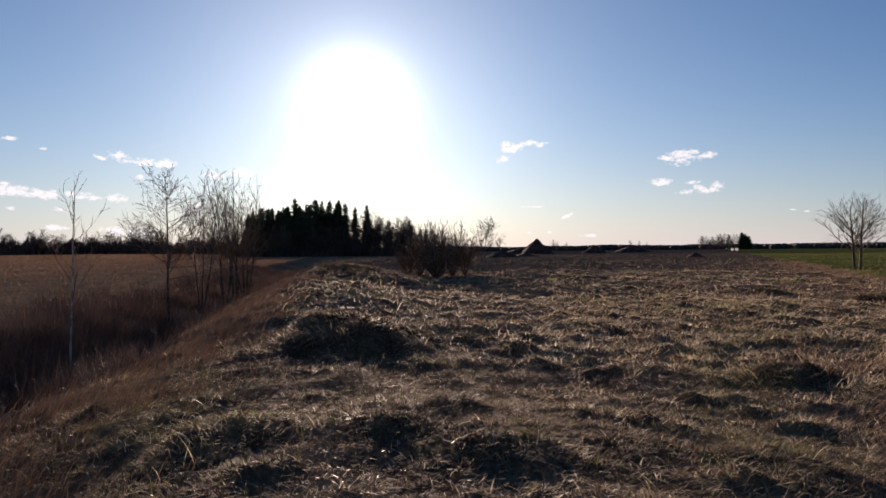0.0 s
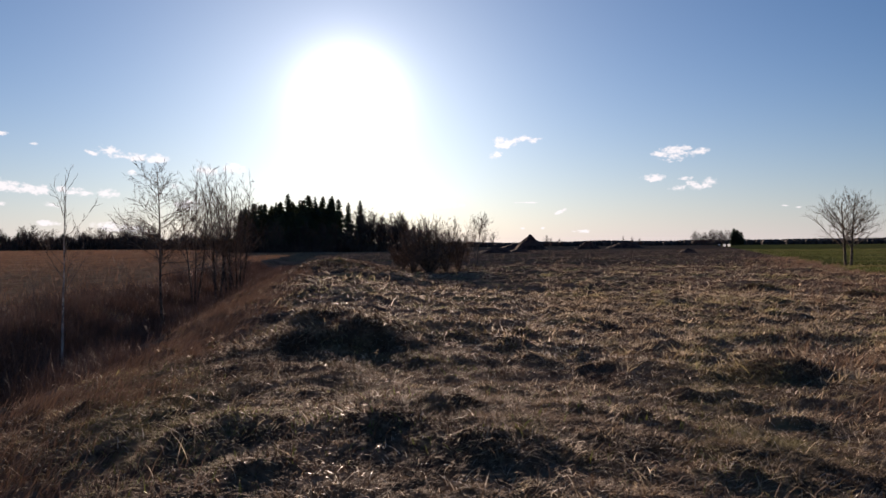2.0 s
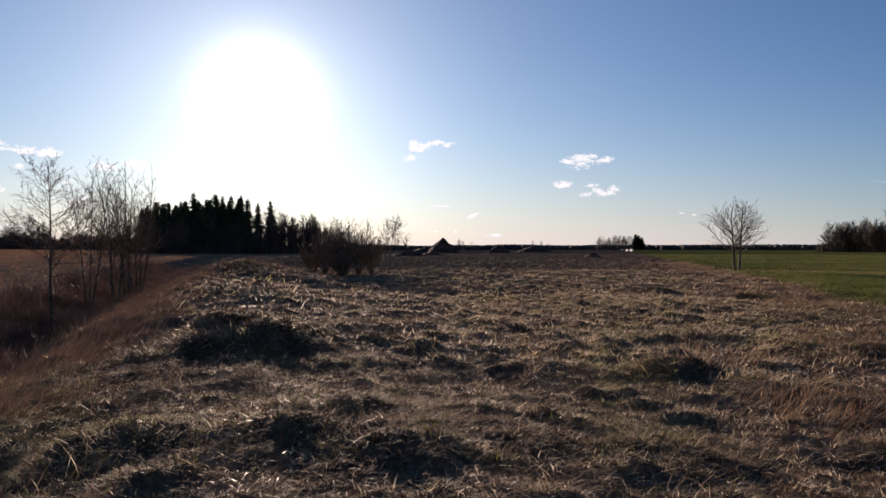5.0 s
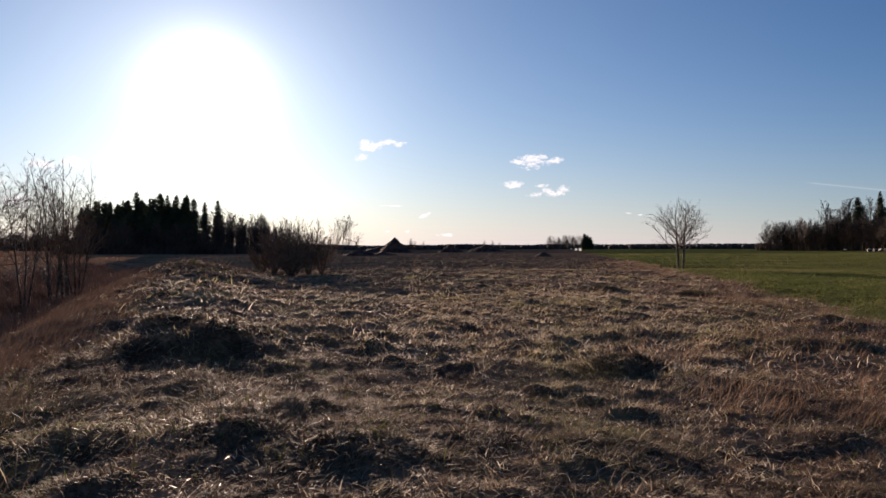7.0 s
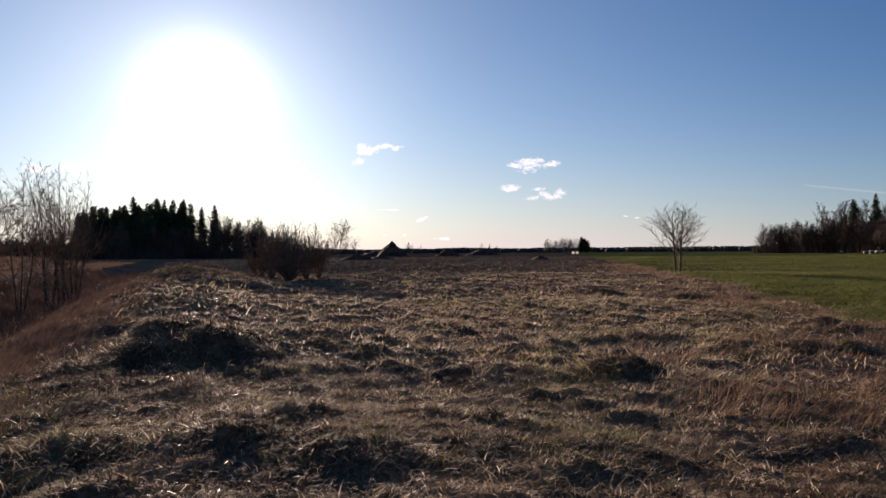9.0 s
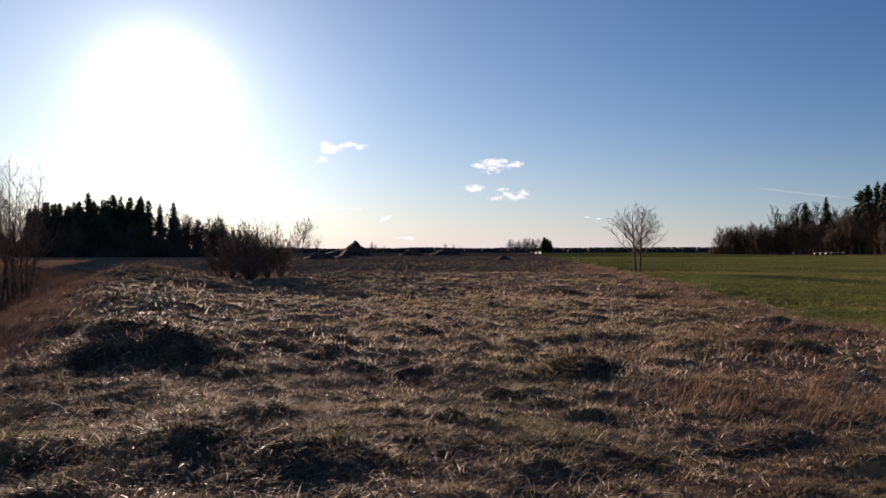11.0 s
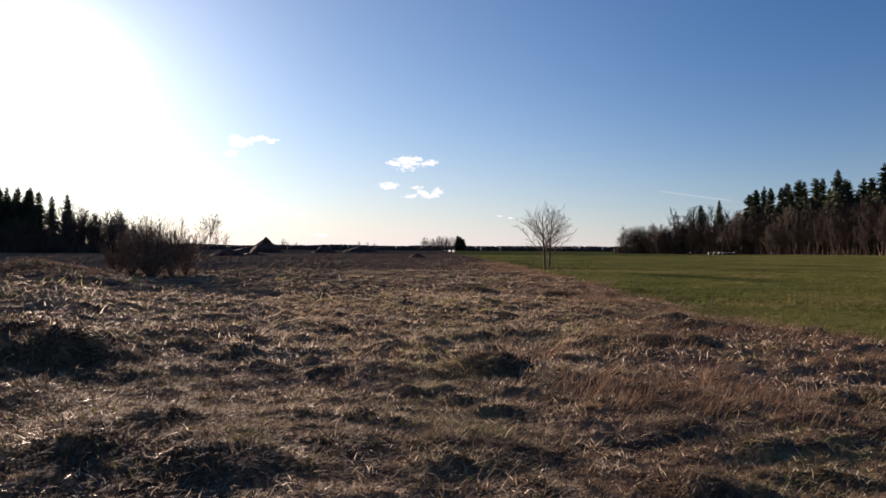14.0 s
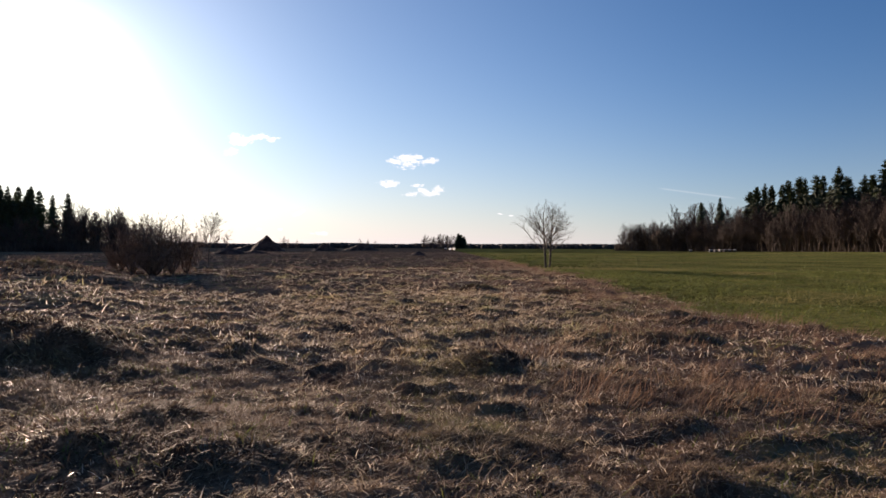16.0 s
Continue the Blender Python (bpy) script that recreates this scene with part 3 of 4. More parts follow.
def build_russet():
    """Soft standing grass along the edge of the crop and on the flank of the bank."""
    x, y = scatter(200000, 9, 90, 8, 66, 1.4)
    c = crop_side(x, y)
    keep = (c < 0.2 + 0.9 * vnoise(x / 1.3, y / 1.3, 55)) & (c > -7 * RNG.random(len(x)) ** 0.6) & (vnoise(x / 2.2, y / 2.2, 51) + 0.6 * vnoise(x / 0.7, y / 0.7, 52) > RNG.uniform(-0.3, 1.3, len(x)) - (c > -1.2) * 0.5)
    x1, y1 = x[keep], y[keep]
    n2 = 60000
    y2 = RNG.uniform(2.5, 34, n2)
    u2 = RNG.normal(-3.4, 0.75, n2) + 0.5 * vnoise(y2 / 1.5, y2 * 0, 56)
    keep = (vnoise(u2 / 0.8, y2 / 0.8, 53) > RNG.uniform(-1.2, 0.8, n2))
    x2, y2 = (bank_line(y2) + u2)[keep], y2[keep]
    for x, y, ln, mat in ((x1, y1, 0.3, RUST), (x2, y2, 0.3, FLANK)):
        n = len(x)
        d = np.hypot(x, y)
        blades("standing_grass", x, y, ln * RNG.lognormal(0, 0.25, n), 0.004 + 0.0006 * d, 1.2 + 0.8 * vnoise(x / 2, y / 2, 54) + RNG.normal(0, 0.5, n), np.abs(RNG.normal(0.45, 0.25, n)),
               RNG.uniform(0.1, 0.7, n), mat, "soft russet standing grass along the field edge", 2)


build_russet()


def build_crop():
    cx, cy = scatter(42000, 16, 62, 20, 66)
    keep = (crop_side(cx, cy) > 0) & (vnoise(cx / 0.7, cy / 0.7, 81) + 0.8 * vnoise(cx / 2.5, cy / 2.5, 82) > RNG.uniform(-1.4, 0.6, len(cx)))
    cx, cy = cx[keep], cy[keep]
    rep = np.repeat(np.arange(len(cx)), 5)
    n = len(rep)
    crop_label = "short green winter crop in an open field"
    blades("winter_crop", cx[rep] + RNG.normal(0, 0.04, n), cy[rep] + RNG.normal(0, 0.04, n), 0.12 * RNG.uniform(0.5, 1.5, n), 0.02 * RNG.uniform(0.7, 1.3, n), RNG.uniform(0, 6.3, n),
           np.abs(RNG.normal(0.5, 0.3, n)), RNG.uniform(0, 0.9, n), CROP, crop_label, 1, 0.0)
    x, y = scatter(80000, 60, 190, 22, 66)
    x, y = x[crop_side(x, y) > 0], y[crop_side(x, y) > 0]
    n = len(x)
    blades("winter_crop", x, y, 0.1 * RNG.uniform(0.6, 1.4, n), 0.07 * RNG.uniform(0.7, 1.3, n), RNG.uniform(0, 6.3, n), np.abs(RNG.normal(0.3, 0.3, n)), RNG.uniform(0, 0.6, n), CROP,
           crop_label, 1, 0.01)


build_crop()


def build_weeds():
    """Tall dead weeds that fill the ditch along the bank."""
    n = 120000
    y = 2 + 70 * RNG.random(n) ** 1.3
    u = RNG.uniform(-10.4, -3.7, n)
    x = bank_line(y) + u
    thick = vnoise(x / 1.1, y / 1.1, 42) + 0.7 * vnoise(x / 3.5, y / 3.5, 43)
    keep = thick + 0.9 - np.abs(u + 6.9) * 0.4 > RNG.uniform(-0.7, 0.9, n)
    x, y, thick = x[keep], y[keep], thick[keep]
    n = len(x)
    tall = 0.95 + 0.3 * thick
    blades("dead_weeds", x, y, tall * step(bank_line(y) - x, 3.2, 5.2) * RNG.uniform(0.5, 1.1, n), 0.006 + y * 0.0006, RNG.uniform(0, 6.3, n), np.abs(RNG.normal(0.25, 0.25, n)), RNG.uniform(0, 0.8, n), WEED,
           "tall dark dead weeds standing in the ditch", 2)


build_weeds()


# ---- trees ----
def tube(store, pts, radii, sides):
    """Adds a tapered tube along the places to a store (places, corners, corner counts)."""
    co, flat, sizes = store
    at = len(co)
    for i, p in enumerate(pts):
        d = (pts[min(i + 1, len(pts) - 1)] - pts[max(i - 1, 0)]).normalized()
        s = d.cross(Vector((0.31, 0.95, 0.07))).normalized()
        t = d.cross(s)
        for k in range(sides):
            a = 6.2832 * k / sides
            co.append(p + (s * math.cos(a) + t * math.sin(a)) * radii[i])
    for i in range(len(pts) - 1):
        for k in range(sides):
            a, b = at + i * sides + k, at + i * sides + (k + 1) % sides
            flat.extend((a, b, b + sides, a + sides))
            sizes.append(4)


def branch(rnd, p, d, length, radius, steps, wander, lift):
    pts, radii = [p.copy()], [radius]
    for i in range(steps):
        d = (d + Vector((rnd.gauss(0, wander), rnd.gauss(0, wander), rnd.gauss(0, wander) + lift))).normalized()
        p = p + d * (length / steps)
        pts.append(p.copy())
        radii.append(radius * (1 - 0.88 * (i + 1) / steps))
    return pts, radii


def side_shoot(rnd, pts, t, angle):
    """A place along a branch and a way that leaves it at about that angle."""
    f = t * (len(pts) - 1)
    i = min(int(f), len(pts) - 2)
    p = pts[i].lerp(pts[i + 1], f - i)
    d = (pts[i + 1] - pts[i]).normalized()
    s = d.cross(Vector((rnd.gauss(0, 1), rnd.gauss(0, 1), rnd.gauss(0, 1)))).normalized()
    return p, (d * math.cos(angle) + s * math.sin(angle)).normalized()


def empty_store():
    return [], [], []


def bare_tree(name, seed, height, trunk_r, label, stems=1, splay=0.1, limbs=16, low=0.25, reach=0.42, angle=0.7, lift=0.12, twigs=7, fine=5, bark=BARK, wander=0.025, twig_r=0.006, split=True, twig_mat=None, crook=1.0):
    """A leafless tree: trunk or stems, each with limbs that carry twigs."""
    rnd = random.Random(seed)
    twig_mat = twig_mat or TWIG
    root = tagged(new(name), label, "tree")
    rest = empty_store()
    for s in range(stems):
        a = 6.28 * s / stems + rnd.random()
        k = splay * (1 if stems == 1 else rnd.uniform(0.6, 1.3))
        d = Vector((math.cos(a) * k, math.sin(a) * k, 1)).normalized()
        h = height * (1 if s == 0 else rnd.uniform(0.72, 1.0))
        p0 = Vector((math.cos(a), math.sin(a), 0)) * (trunk_r * 1.6 if stems > 1 else 0) + Vector((0, 0, -0.15))
        pts, radii = branch(rnd, p0, d, h, trunk_r, 9, wander, 0.03)
        st = empty_store()
        tube(st, pts, radii, 7)
        trunk = child("trunk", mesh_from("trunk", *st, bark, True), root)
        for i in range(limbs):
            t = low + (0.97 - low) * (i + rnd.random()) / limbs
            p, d = side_shoot(rnd, pts, t, angle * rnd.uniform(0.6, 1.3))
            d.z = max(d.z, -0.1)
            ln = h * reach * (1.15 - t) ** 0.8 * rnd.uniform(0.7, 1.2)
            lr = max(trunk_r * (1 - 0.8 * t) * 0.5, twig_r * 1.2)
            lp, lrad = branch(rnd, p, d, ln, lr, 6 if split else 4, 0.06 * crook, lift)
            st = empty_store() if split else rest
            if split:
                lst = empty_store()
                tube(lst, lp, lrad, 5)
                limb = child("limb", mesh_from("limb", *lst, twig_mat, True), root)
            else:
                tube(st, lp, lrad, 3)
            count = max(2, round(twigs * min(1.3, ln / (h * reach * 0.7))))
            for j in range(count):
                p2, d2 = side_shoot(rnd, lp, 0.2 + 0.8 * (j + rnd.random()) / count, rnd.uniform(0.4, 0.9))
                ln2 = ln * rnd.uniform(0.25, 0.5)
                tp, trad = branch(rnd, p2, d2, ln2, max(lr * 0.4, twig_r), 4 if split else 2, 0.12 * crook, lift)
                tube(st, tp, trad, 3)
                for _ in range(fine):
                    p3, d3 = side_shoot(rnd, tp, rnd.uniform(0.2, 1), rnd.uniform(0.4, 0.9))
                    fp, frad = branch(rnd, p3, d3, ln2 * rnd.uniform(0.3, 0.6), twig_r * 0.8, 2 if split else 1, 0.12 * crook, lift)
                    tube(st, fp, frad, 3)
            if split:
                tagged(child("spray", mesh_from("spray", *st, twig_mat, False), limb), kind="stuff")
    if not split:
        child("crown", mesh_from("crown", *rest, twig_mat, False), root)
    return root


def spruce(seed, height, slim, full, label="dark green spruce in a wood"):
    """slim: half width against height; full: how early the crown swells below its tip (smaller is fuller)."""
    rnd = random.Random(seed)
    root = tagged(new("spruce"), label, "tree")
    st = empty_store()
    tube(st, [Vector((0, 0, -0.3)), Vector((0, 0, height * 0.5)), Vector((0, 0, height * 0.98))], [height * 0.014, height * 0.008, 0.03], 6)
    child("trunk", mesh_from("trunk", *st, BARK, True), root)
    co, flat, sizes = empty_store()
    z = height * rnd.uniform(0.05, 0.12)
    wide = height * slim
    bulge = [rnd.uniform(0.75, 1.25) for _ in range(8)]
    while z < height * 0.985:
        left = 1 - z / height
        for k in range(rnd.randint(8, 12)):
            a = rnd.uniform(0, 6.2832)
            z1 = z + height * rnd.uniform(-0.014, 0.014)
            swell = min(1.0, 0.55 + 2.2 * (1 - left))
            ln = wide * left ** full * swell * bulge[int(a / 0.7855) % 8] * rnd.uniform(0.5, 1.15) + 0.15
            h, s = Vector((math.cos(a), math.sin(a), 0)), Vector((-math.sin(a), math.cos(a), 0))
            sag = rnd.uniform(0.05, 0.5) if left > 0.2 else rnd.uniform(-0.5, 0.1)
            for m in range(4):
                t0, t1 = m / 4.6, (m + 1.5) / 4.6
                w = max(ln * 0.36 * (1.15 - t0), 0.12)
                p = Vector((0, 0, z1)) + h * ln * t0 - Vector((0, 0, sag * ln * t0 * t0 + 0.02))
                q = Vector((0, 0, z1)) + h * ln * t1 - Vector((0, 0, sag * ln * t1 + rnd.uniform(-0.1, 0.35) * w))
                for side in (-1, 1):
                    at = len(co)
                    co.extend((p, q, p.lerp(q, 0.7) + s * side * w - Vector((0, 0, w * rnd.uniform(0.1, 1.1)))))
                    flat.extend((at, at + 1, at + 2))
                    sizes.append(3)
        z += height * 0.024 * (0.5 + left) * rnd.uniform(0.8, 1.2)
    child("crown", mesh_from("crown", co, flat, sizes, NEEDLE), root)
    return root


def plant(ob, az, dist, scale=1.0, turn=None, sink=0.0):
    """Stands a thing on the ground at a heading and distance from the lookout."""
    x, y = dist * math.sin(radians(az)), dist * math.cos(radians(az))
    ob.matrix_basis = pose(x, y, float(land(x, y, False)) - sink, 0, 0, RNG.uniform(0, 360) if turn is None else turn) @ Matrix.Scale(scale, 4)
    return ob


def set_copy(ob, az, dist, scale, group, sink=0.0):
    x, y = dist * math.sin(radians(az)), dist * math.cos(radians(az))
    c = copy_thing(ob, pose(x, y, float(land(x, y, False)) - sink, 0, 0, RNG.uniform(0, 360)))
    c.scale = (scale * RNG.uniform(0.85, 1.15), scale * RNG.uniform(0.85, 1.15), scale)
    return tagged(c, group=group)


# trees beside the ditch
plant(bare_tree("birch", 3, 5.0, 0.034, "young birch with a pale trunk standing in the ditch", splay=0.03, limbs=15, low=0.36, reach=0.32, angle=0.75, lift=0.1, twigs=4, fine=2, bark=BIRCH, wander=0.04, twig_r=0.006), -29.5, 18.2, turn=150)
plant(bare_tree("ash_tree", 5, 6.1, 0.06, "slender bare tree with fine twigs beside the ditch", splay=0.07, limbs=44, low=0.35, reach=0.42, angle=1.1, lift=0.03, twigs=11, fine=6, twig_r=0.0065, wander=0.018), -22.5, 26.5, turn=174)
WILLOW = "bare willow with several upright stems beside the ditch"
for seed, high, stems, splay, az_, far_ in ((11, 6.7, 3, 0.2, -20.1, 34), (12, 7.2, 4, 0.17, -18.3, 35.5), (13, 7.0, 3, 0.14, -17.4, 36), (14, 7.3, 4, 0.2, -16.7, 37), (15, 3.2, 4, 0.4, -17.6, 38)):
    plant(bare_tree("willow", seed, high, 0.05, WILLOW, stems=stems, splay=splay, limbs=17, low=0.3, reach=0.38, angle=0.75, lift=0.09, twigs=7, fine=3, twig_r=0.0085, wander=0.03), az_, far_, turn=seed * 40)
# on the meadow
for seed, high, stems, splay, az_, far_ in ((21, 4.3, 16, 0.36, -0.6, 47), (22, 4.1, 14, 0.36, 0.8, 49), (24, 4.0, 14, 0.4, -2.0, 50), (26, 3.4, 12, 0.45, 1.9, 51), (27, 2.6, 16, 0.7, -0.6, 46), (28, 2.8, 14, 0.7, -3.0, 53)):
    plant(bare_tree("willow_bush", seed, high, 0.03, "broad bare willow bush with many stems on the meadow", stems=stems, splay=splay, limbs=10, low=0.12, reach=0.4, angle=0.7, lift=0.1, twigs=7, fine=4, twig_r=0.011, wander=0.04), az_, far_, turn=seed * 50)
plant(bare_tree("sapling", 23, 4.9, 0.05, "small bare tree with upright twigs on the meadow", stems=1, splay=0.02, limbs=30, low=0.3, reach=0.5, angle=0.9, lift=0.1, twigs=8, fine=5, twig_r=0.013), 3.5, 66, turn=10)
plant(bare_tree("sapling", 29, 3.2, 0.035, "small bare tree with upright twigs on the meadow", stems=3, splay=0.25, limbs=14, low=0.25, reach=0.4, angle=0.6, lift=0.16, twigs=6, fine=4, twig_r=0.012), 2.6, 70, turn=60)
plant(bare_tree("field_tree", 33, 5.6, 0.12, "lone bare tree with round crown beside the crop", stems=2, splay=0.085, limbs=26, low=0.27, reach=0.66, angle=1.0, lift=0.07, twigs=10, fine=4, twig_r=0.0105, wander=0.02, crook=0.5), 32.1, 62, turn=-30)

# woods far off
SPRUCES = [plant(spruce(100 + i, 20.0, slim, full), az_, dist) for i, (slim, full, az_, dist) in enumerate(((0.2, 0.6, -12.6, 232), (0.19, 0.5, -10.9, 236), (0.22, 0.68, -8.9, 238), (0.23, 0.62, 50.8, 236), (0.3, 0.85, 53.4, 228)))]
WOODS = [plant(bare_tree("woodland_tree", 200 + i, 14.0, 0.13, "bare grey-brown tree at the edge of a wood", bark=BRUSH, limbs=30, low=0.14, reach=0.38, angle=0.8, lift=0.12, twigs=6, fine=4, twig_r=0.058, split=False, twig_mat=BRUSH), -4.5 + i * 0.9, 205 + 7 * i, 0.75) for i in range(5)]


def to_sky(kind, az_, el_, dist, group):
    """A tree of the height that reaches that far up the sky, seen from the lookout."""
    x, y = dist * math.sin(radians(az_)), dist * math.cos(radians(az_))
    set_copy(kind, az_, dist, (2.0 + dist * math.tan(radians(el_)) - float(land(x, y, False))) / 20.0, group)


def row(kinds, a0, d0, a1, d1, count, s0, s1, group, depth=0.0):
    for i in range(count):
        t = (i + RNG.uniform(-0.35, 0.35)) / max(count - 1, 1)
        set_copy(kinds[RNG.integers(len(kinds))], a0 + (a1 - a0) * t, d0 + (d1 - d0) * t + RNG.uniform(-1, 1) * depth, (s0 + (s1 - s0) * t) * RNG.uniform(0.85, 1.12), group)


LEFT_WOOD, RIGHT_WOOD = "trees of the spruce wood", "trees of the wood beyond the crop"
for i, (a, e) in enumerate(((-16.4, 3.13), (-15.8, 3.1), (-14.75, 3.56), (-14.0, 3.45), (-13.2, 3.75), (-12.2, 3.85), (-11.45, 3.9), (-10.35, 4.25), (-9.7, 4.25), (-9.2, 3.55), (-8.4, 4.0), (-7.57, 3.75), (-6.55, 3.9))):
    to_sky(SPRUCES[(i * 2) % 4], a, e, 222 + (i * 37) % 13, LEFT_WOOD)
row(SPRUCES, -16.4, 235, -9, 235, 26, 0.74, 0.86, LEFT_WOOD, 6)
row(SPRUCES, -16.6, 250, -8.8, 250, 24, 0.78, 0.88, LEFT_WOOD, 8)
row(WOODS, -19, 212, -1.5, 206, 34, 0.66, 0.6, LEFT_WOOD, 6)
row(WOODS, -7, 226, -2.6, 222, 22, 0.95, 0.8, LEFT_WOOD, 6)
row(WOODS, -2.6, 226, -0.3, 222, 8, 0.7, 0.45, LEFT_WOOD, 4)
row(SPRUCES, -9, 255, -3, 258, 10, 0.55, 0.5, LEFT_WOOD, 5)
# the wood beyond the crop
for i, (a, e, d) in enumerate(((44.37, 3.62, 276), (45.76, 3.96, 270), (47.98, 4.35, 262), (48.42, 4.75, 255), (48.97, 4.97, 258), (49.45, 4.83, 250), (50.19, 4.84, 246), (50.62, 5.15, 248), (51.38, 5.4, 242), (51.72, 5.25, 240),
                               (52.47, 5.48, 236), (52.95, 5.4, 234), (53.93, 6.03, 226), (54.44, 5.3, 230), (55.54, 5.32, 222), (56.06, 5.34, 220), (56.84, 6.26, 212), (57.6, 6.1, 212), (58.5, 6.4, 205), (59.6, 6.2, 205), (60.8, 6.5, 200))):
    to_sky(SPRUCES[4 if i in (1, 12) else (3, 0, 1, 3, 2)[i % 5]], a, e, d, RIGHT_WOOD)
row(SPRUCES, 48.2, 262, 63, 196, 30, 0.82, 1.0, RIGHT_WOOD, 5)
row(SPRUCES, 48.6, 272, 64, 205, 28, 0.85, 1.05, RIGHT_WOOD, 6)
row(WOODS, 38.3, 300, 45, 268, 22, 0.78, 0.85, RIGHT_WOOD, 4)
row(WOODS, 38.3, 300, 60, 170, 66, 0.72, 0.8, RIGHT_WOOD, 3)
row(WOODS, 38.8, 304, 61, 175, 64, 0.82, 0.9, RIGHT_WOOD, 4)
row(WOODS, 43, 292, 62, 181, 56, 1.05, 1.02, RIGHT_WOOD, 5)
row(WOODS, 46.5, 252, 62, 172, 60, 0.95, 0.98, RIGHT_WOOD, 3)
row(WOODS, 42.8, 298, 47.6, 276, 9, 1.35, 1.25, RIGHT_WOOD, 4)
# across the fields behind the ditch
row(SPRUCES, -40, 352, -14, 354, 14, 0.42, 0.36, "trees of the wood behind the ditch", 10)


def far_wood(rows):
    """A distant leafless wood whose trees cannot be told apart."""
    cos, flats, sizes, at = [], [], [], 0
    shapes = []
    for ob in WOODS:
        for part_ in ob.children:
            me = part_.data
            co = np.empty(len(me.vertices) * 3, np.float32)
            me.vertices.foreach_get("co", co)
            li = np.empty(len(me.loops), np.int32)
            me.loops.foreach_get("vertex_index", li)
            if part_.name.startswith("crown"):
                shapes.append((co.reshape(-1, 3), li))
    for a0, a1, d, count, scale in rows:
        for i in range(count):
            co, li = shapes[RNG.integers(len(shapes))]
            a, r = radians(a0 + (a1 - a0) * (i + RNG.random()) / count), d + RNG.uniform(-9, 9)
            x, y = r * math.sin(a), r * math.cos(a)
            t, k = RNG.uniform(0, 6.28), scale * RNG.uniform(0.8, 1.2) * (1 + 0.15 * math.sin(a * 40))
            c, s_ = math.cos(t) * k * 1.5, math.sin(t) * k * 1.5
            cos.append(np.stack([co[:, 0] * c - co[:, 1] * s_ + x, co[:, 0] * s_ + co[:, 1] * c + y, co[:, 2] * k + float(land(x, y, False))], -1))
            flats.append(li + at)
            at += len(co)
    flat = np.concatenate(flats)
    return tagged(new("far_wood", mesh_from("far_wood", np.concatenate(cos), flat, np.full(len(flat) // 4, 4), BRUSH)), "leafless brown wood across the fields", "wood", kind="stuff")


far_wood([(-40, -14, 336, 24, 0.66), (-40, -14, 352, 22, 0.74)])
# a group round a distant yard
row(WOODS, 21.3, 420, 24.2, 420, 16, 0.62, 0.62, "trees round a distant yard", 4)
for a, k in ((24.35, 0.5), (24.6, 0.46), (24.85, 0.4)):
    set_copy(SPRUCES[3], a, 413, k, "trees round a distant yard").scale = (k * 1.9, k * 1.9, k)
# scattered round the earth heaps
for a, d, k in ((9.45, 250, 0.36), (9.75, 255, 0.3), (10.5, 260, 0.28), (5.0, 290, 0.5), (4.2, 300, 0.45), (15.9, 420, 0.45), (16.6, 420, 0.42), (17.1, 430, 0.35)):
    set_copy(WOODS[round(d) % 5], a, d, k, "small trees beyond the meadow")


def undergrowth(count, a0, d0, a1, d1, deep, tall, wide):
    """Thin stems and brushwood that close the foot of a wood."""
    t = RNG.random(count)
    a = np.radians(a0 + (a1 - a0) * t)
    d = d0 + (d1 - d0) * t + RNG.uniform(0, deep, count)
    n = count
    return tagged(blades("brushwood", d * np.sin(a), d * np.cos(a), tall * RNG.uniform(0.45, 1.0, n) * (1 + 0.2 * vnoise(t * 60, t * 0, 3)), np.full(n, wide) * RNG.uniform(0.5, 1.3, n), RNG.uniform(0, 6.3, n), np.abs(RNG.normal(0.1, 0.12, n)),
                  RNG.uniform(0, 0.15, n), BRUSH, "brown leafless brushwood at the foot of a wood", 2), category="brushwood")


undergrowth(16000, 37.6, 299, 63, 166, 14, 5.0, 0.25)
undergrowth(16000, 39.5, 297, 63, 168, 12, 9.0, 0.2)
undergrowth(6000, -18.5, 208, -0.5, 204, 16, 4.5, 0.22)
undergrowth(14000, -42, 333, -14, 333, 24, 5.0, 0.6)
undergrowth(9000, -42, 338, -14, 338, 24, 8.0, 0.8)


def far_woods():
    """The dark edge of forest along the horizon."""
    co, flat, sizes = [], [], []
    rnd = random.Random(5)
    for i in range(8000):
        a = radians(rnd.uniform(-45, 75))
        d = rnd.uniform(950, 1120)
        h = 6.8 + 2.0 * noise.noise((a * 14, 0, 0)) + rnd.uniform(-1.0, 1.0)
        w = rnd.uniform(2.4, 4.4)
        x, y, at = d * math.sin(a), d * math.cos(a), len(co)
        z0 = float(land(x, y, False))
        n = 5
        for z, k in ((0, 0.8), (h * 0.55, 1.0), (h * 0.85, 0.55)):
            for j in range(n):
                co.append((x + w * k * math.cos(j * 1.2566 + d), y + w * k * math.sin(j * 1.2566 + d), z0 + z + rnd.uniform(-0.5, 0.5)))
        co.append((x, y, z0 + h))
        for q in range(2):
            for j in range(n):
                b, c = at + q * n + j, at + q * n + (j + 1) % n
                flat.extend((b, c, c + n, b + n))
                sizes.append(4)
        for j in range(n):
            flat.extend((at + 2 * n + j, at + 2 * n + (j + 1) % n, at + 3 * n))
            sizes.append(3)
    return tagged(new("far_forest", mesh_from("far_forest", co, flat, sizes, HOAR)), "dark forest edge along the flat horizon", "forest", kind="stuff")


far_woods()


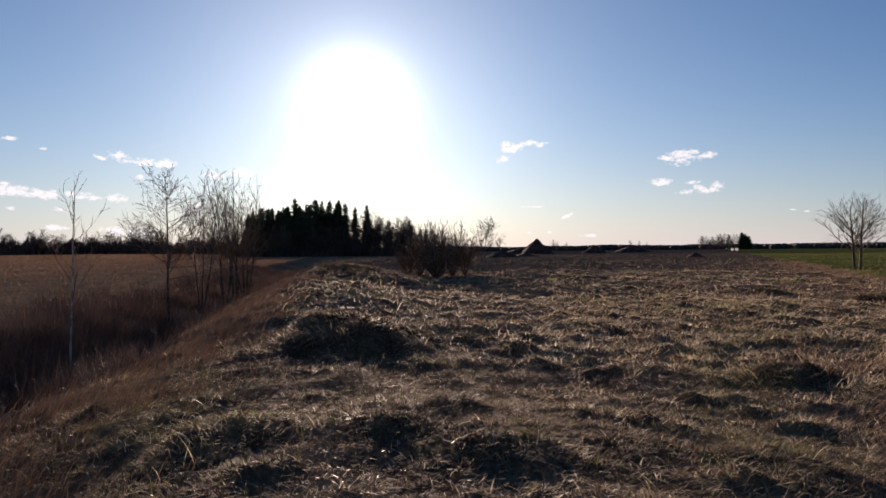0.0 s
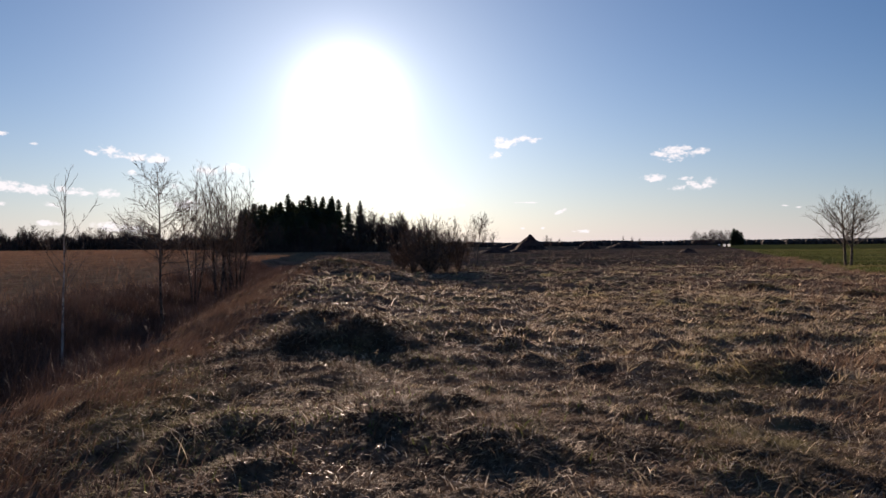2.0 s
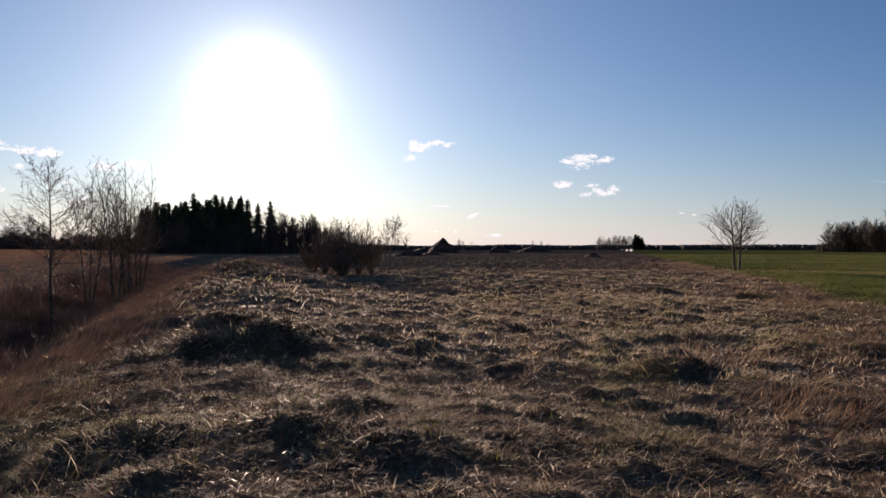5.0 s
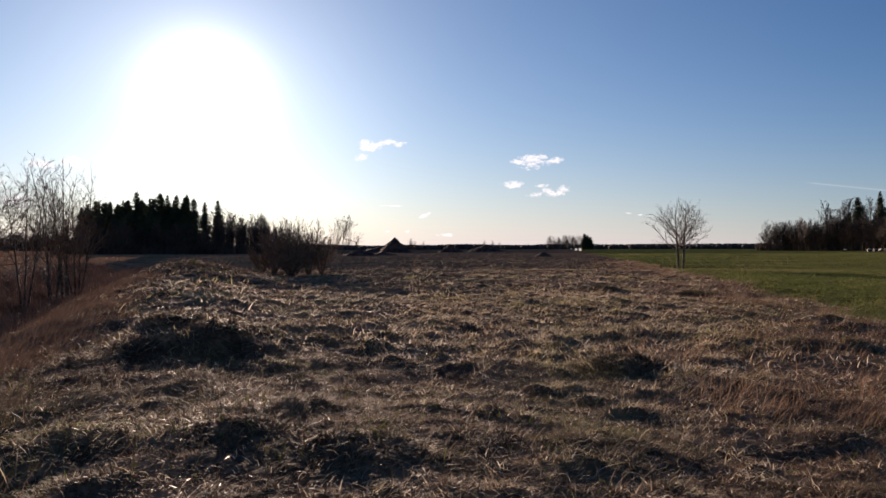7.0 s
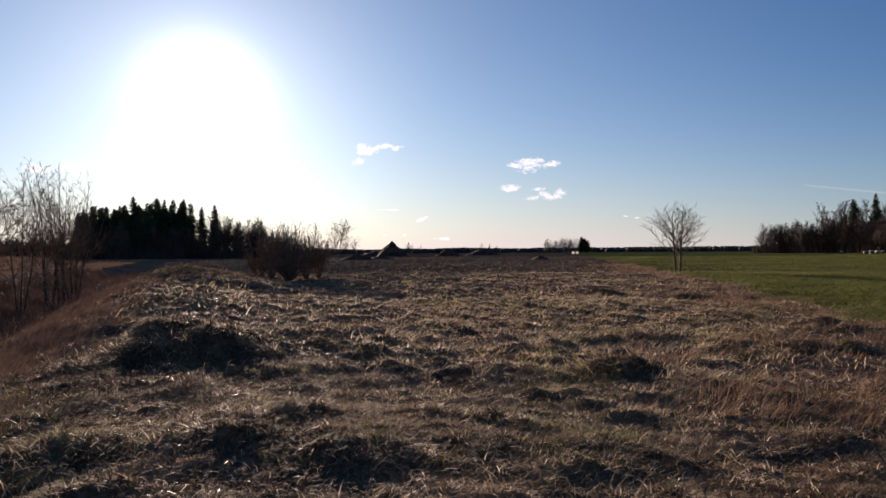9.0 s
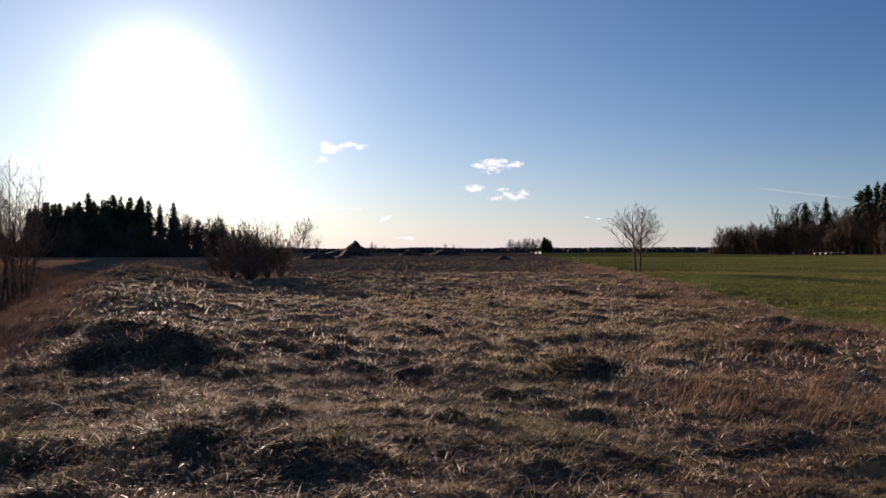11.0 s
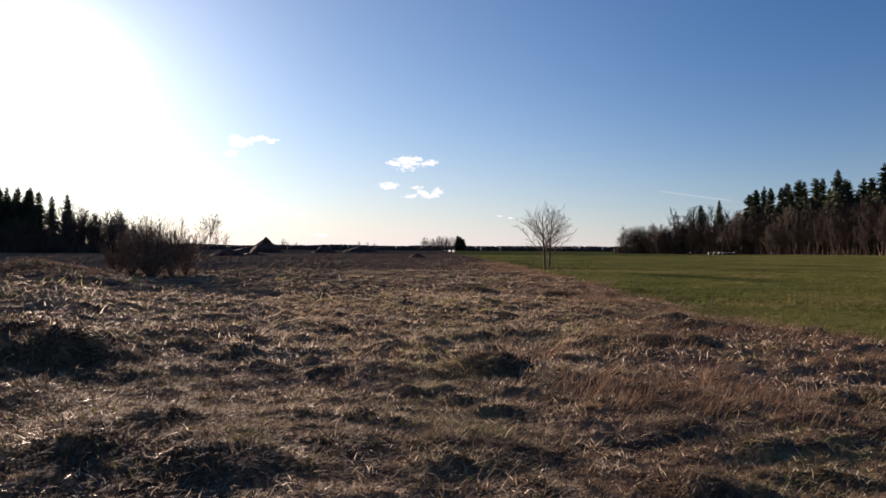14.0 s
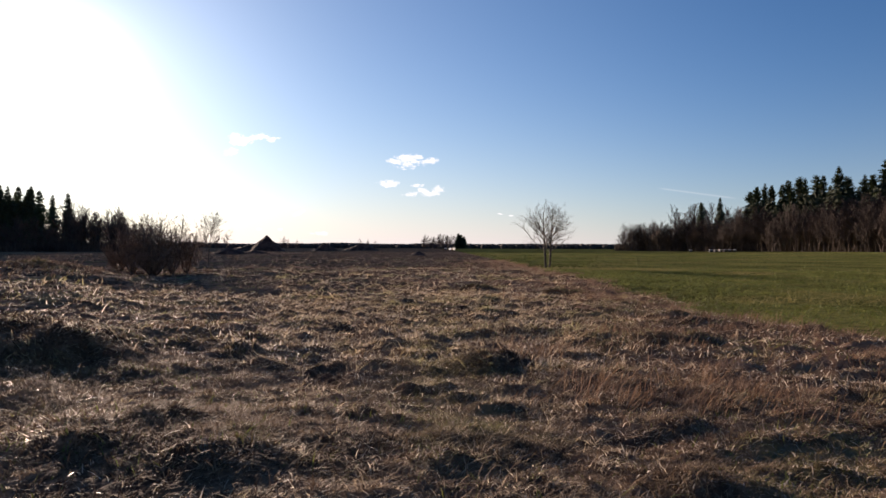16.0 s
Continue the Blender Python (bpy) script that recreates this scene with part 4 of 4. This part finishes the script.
# ---- heaps and bales ----
def heap(az, dist, wide, high, seed, label, squash=1.0, peak=1.0):
    """A pile of earth: a cone with a slumped, lumpy skirt."""
    co, flat, sizes = [], [], []
    nr, nc = 16, 40
    for i in range(nr):
        t = i / (nr - 1)
        for k in range(nc):
            a = 6.2832 * k / nc
            r = wide * 0.5 * t * (1 + 0.18 * noise.noise((math.cos(a) * 2, math.sin(a) * 2, seed)))
            z = high * ((1 - t) ** peak) * (1 + 0.12 * noise.noise((r * math.cos(a) * 0.8, r * math.sin(a) * 0.8, seed + 5))) + 0.25 * noise.noise((r * math.cos(a), r * math.sin(a), seed)) * t - 0.3 * t
            co.append((r * math.cos(a), r * math.sin(a) * squash, z))
    for i in range(nr - 1):
        for k in range(nc):
            a, b = i * nc + k, i * nc + (k + 1) % nc
            flat.extend((a, a + nc, b + nc, b))
            sizes.append(4)
    ob = tagged(new("earth_mound", mesh_from("earth_mound", co, flat, sizes, SPOIL, True)), label, "mound")
    return plant(ob, az, dist, turn=-az)


heap(8.1, 220, 12.0, 5.2, 1, "tall pointed mound of dark earth on the meadow")
heap(7.0, 225, 22, 2.2, 2, "long low mound of dark earth on the meadow", 0.4)
heap(12.9, 240, 10, 3.0, 3, "low rounded mound of dark earth on the meadow", 0.6)
heap(16.0, 260, 16, 2.8, 4, "low rounded mound of dark earth on the meadow", 0.5)
heap(5.1, 150, 9, 1.7, 6, "low overgrown mound of earth on the meadow", 0.6)
heap(7.2, 158, 9, 0.9, 7, "low overgrown mound of earth on the meadow", 0.6)
heap(20.9, 134, 5, 0.9, 8, "low overgrown mound of earth on the meadow", 0.6)


def bale(wrap, label, lit_cap=None):
    """A round bale lying on its side; a white shell, where there is one, is added over its upper half as the sunlit
    top.
    """
    root = tagged(new("silage_bale"), label, "bale", "bales beyond the crop")
    for name, radius, depth, mat, half in (("bale_body", 0.6, 1.2, wrap, False), ("cover_sheet", 0.635, 1.26, lit_cap, True)):
        if mat is None:
            continue
        bm = bmesh.new()
        bmesh.ops.create_cone(bm, cap_ends=True, segments=24, radius1=radius, radius2=radius, depth=depth, matrix=pose(0, 0, 0.58, 0, 90, 0))
        bmesh.ops.bevel(bm, geom=[e for e in bm.edges if len(e.link_faces) == 2 and max(len(f.verts) for f in e.link_faces) > 4], offset=0.1, segments=3, affect="EDGES")
        if half:
            bmesh.ops.bisect_plane(bm, geom=bm.verts[:] + bm.edges[:] + bm.faces[:], plane_co=(0, 0, 0.85), plane_no=(0, 0, -1), clear_outer=True)
        for v in bm.verts:
            v.co += Vector((noise.noise(v.co * 3), noise.noise(v.co * 3 + Vector((9, 0, 0))), noise.noise(v.co * 3 + Vector((0, 9, 0))))) * 0.03
        me = bpy.data.meshes.new(name)
        bm.to_mesh(me)
        bm.free()
        me.materials.append(mat)
        child(name, me, root)
    return root


# backlight put into colour: dark bodies, added white caps for the sunlit tops
BACKLIT_BALE = plant(bale(SHADED_WRAP, "round silage bale coloured dark for its shaded side, white for its sunlit top", WRAP), 43.6, 240, 0.7, turn=20)
for a, d in ((45.1, 230), (45.45, 231), (45.8, 229), (46.15, 231), (46.5, 230), (46.85, 230)):
    set_copy(BACKLIT_BALE, a, d, 0.76, "bales beyond the crop")
WHITE = plant(bale(WRAP, "round silage bale wrapped in white plastic on the grass"), 23.65, 300, 0.95, turn=75)
set_copy(WHITE, 23.98, 301, 0.95, "bales beyond the crop")
set_copy(BACKLIT_BALE, 23.25, 304, 0.8, "bales beyond the crop")
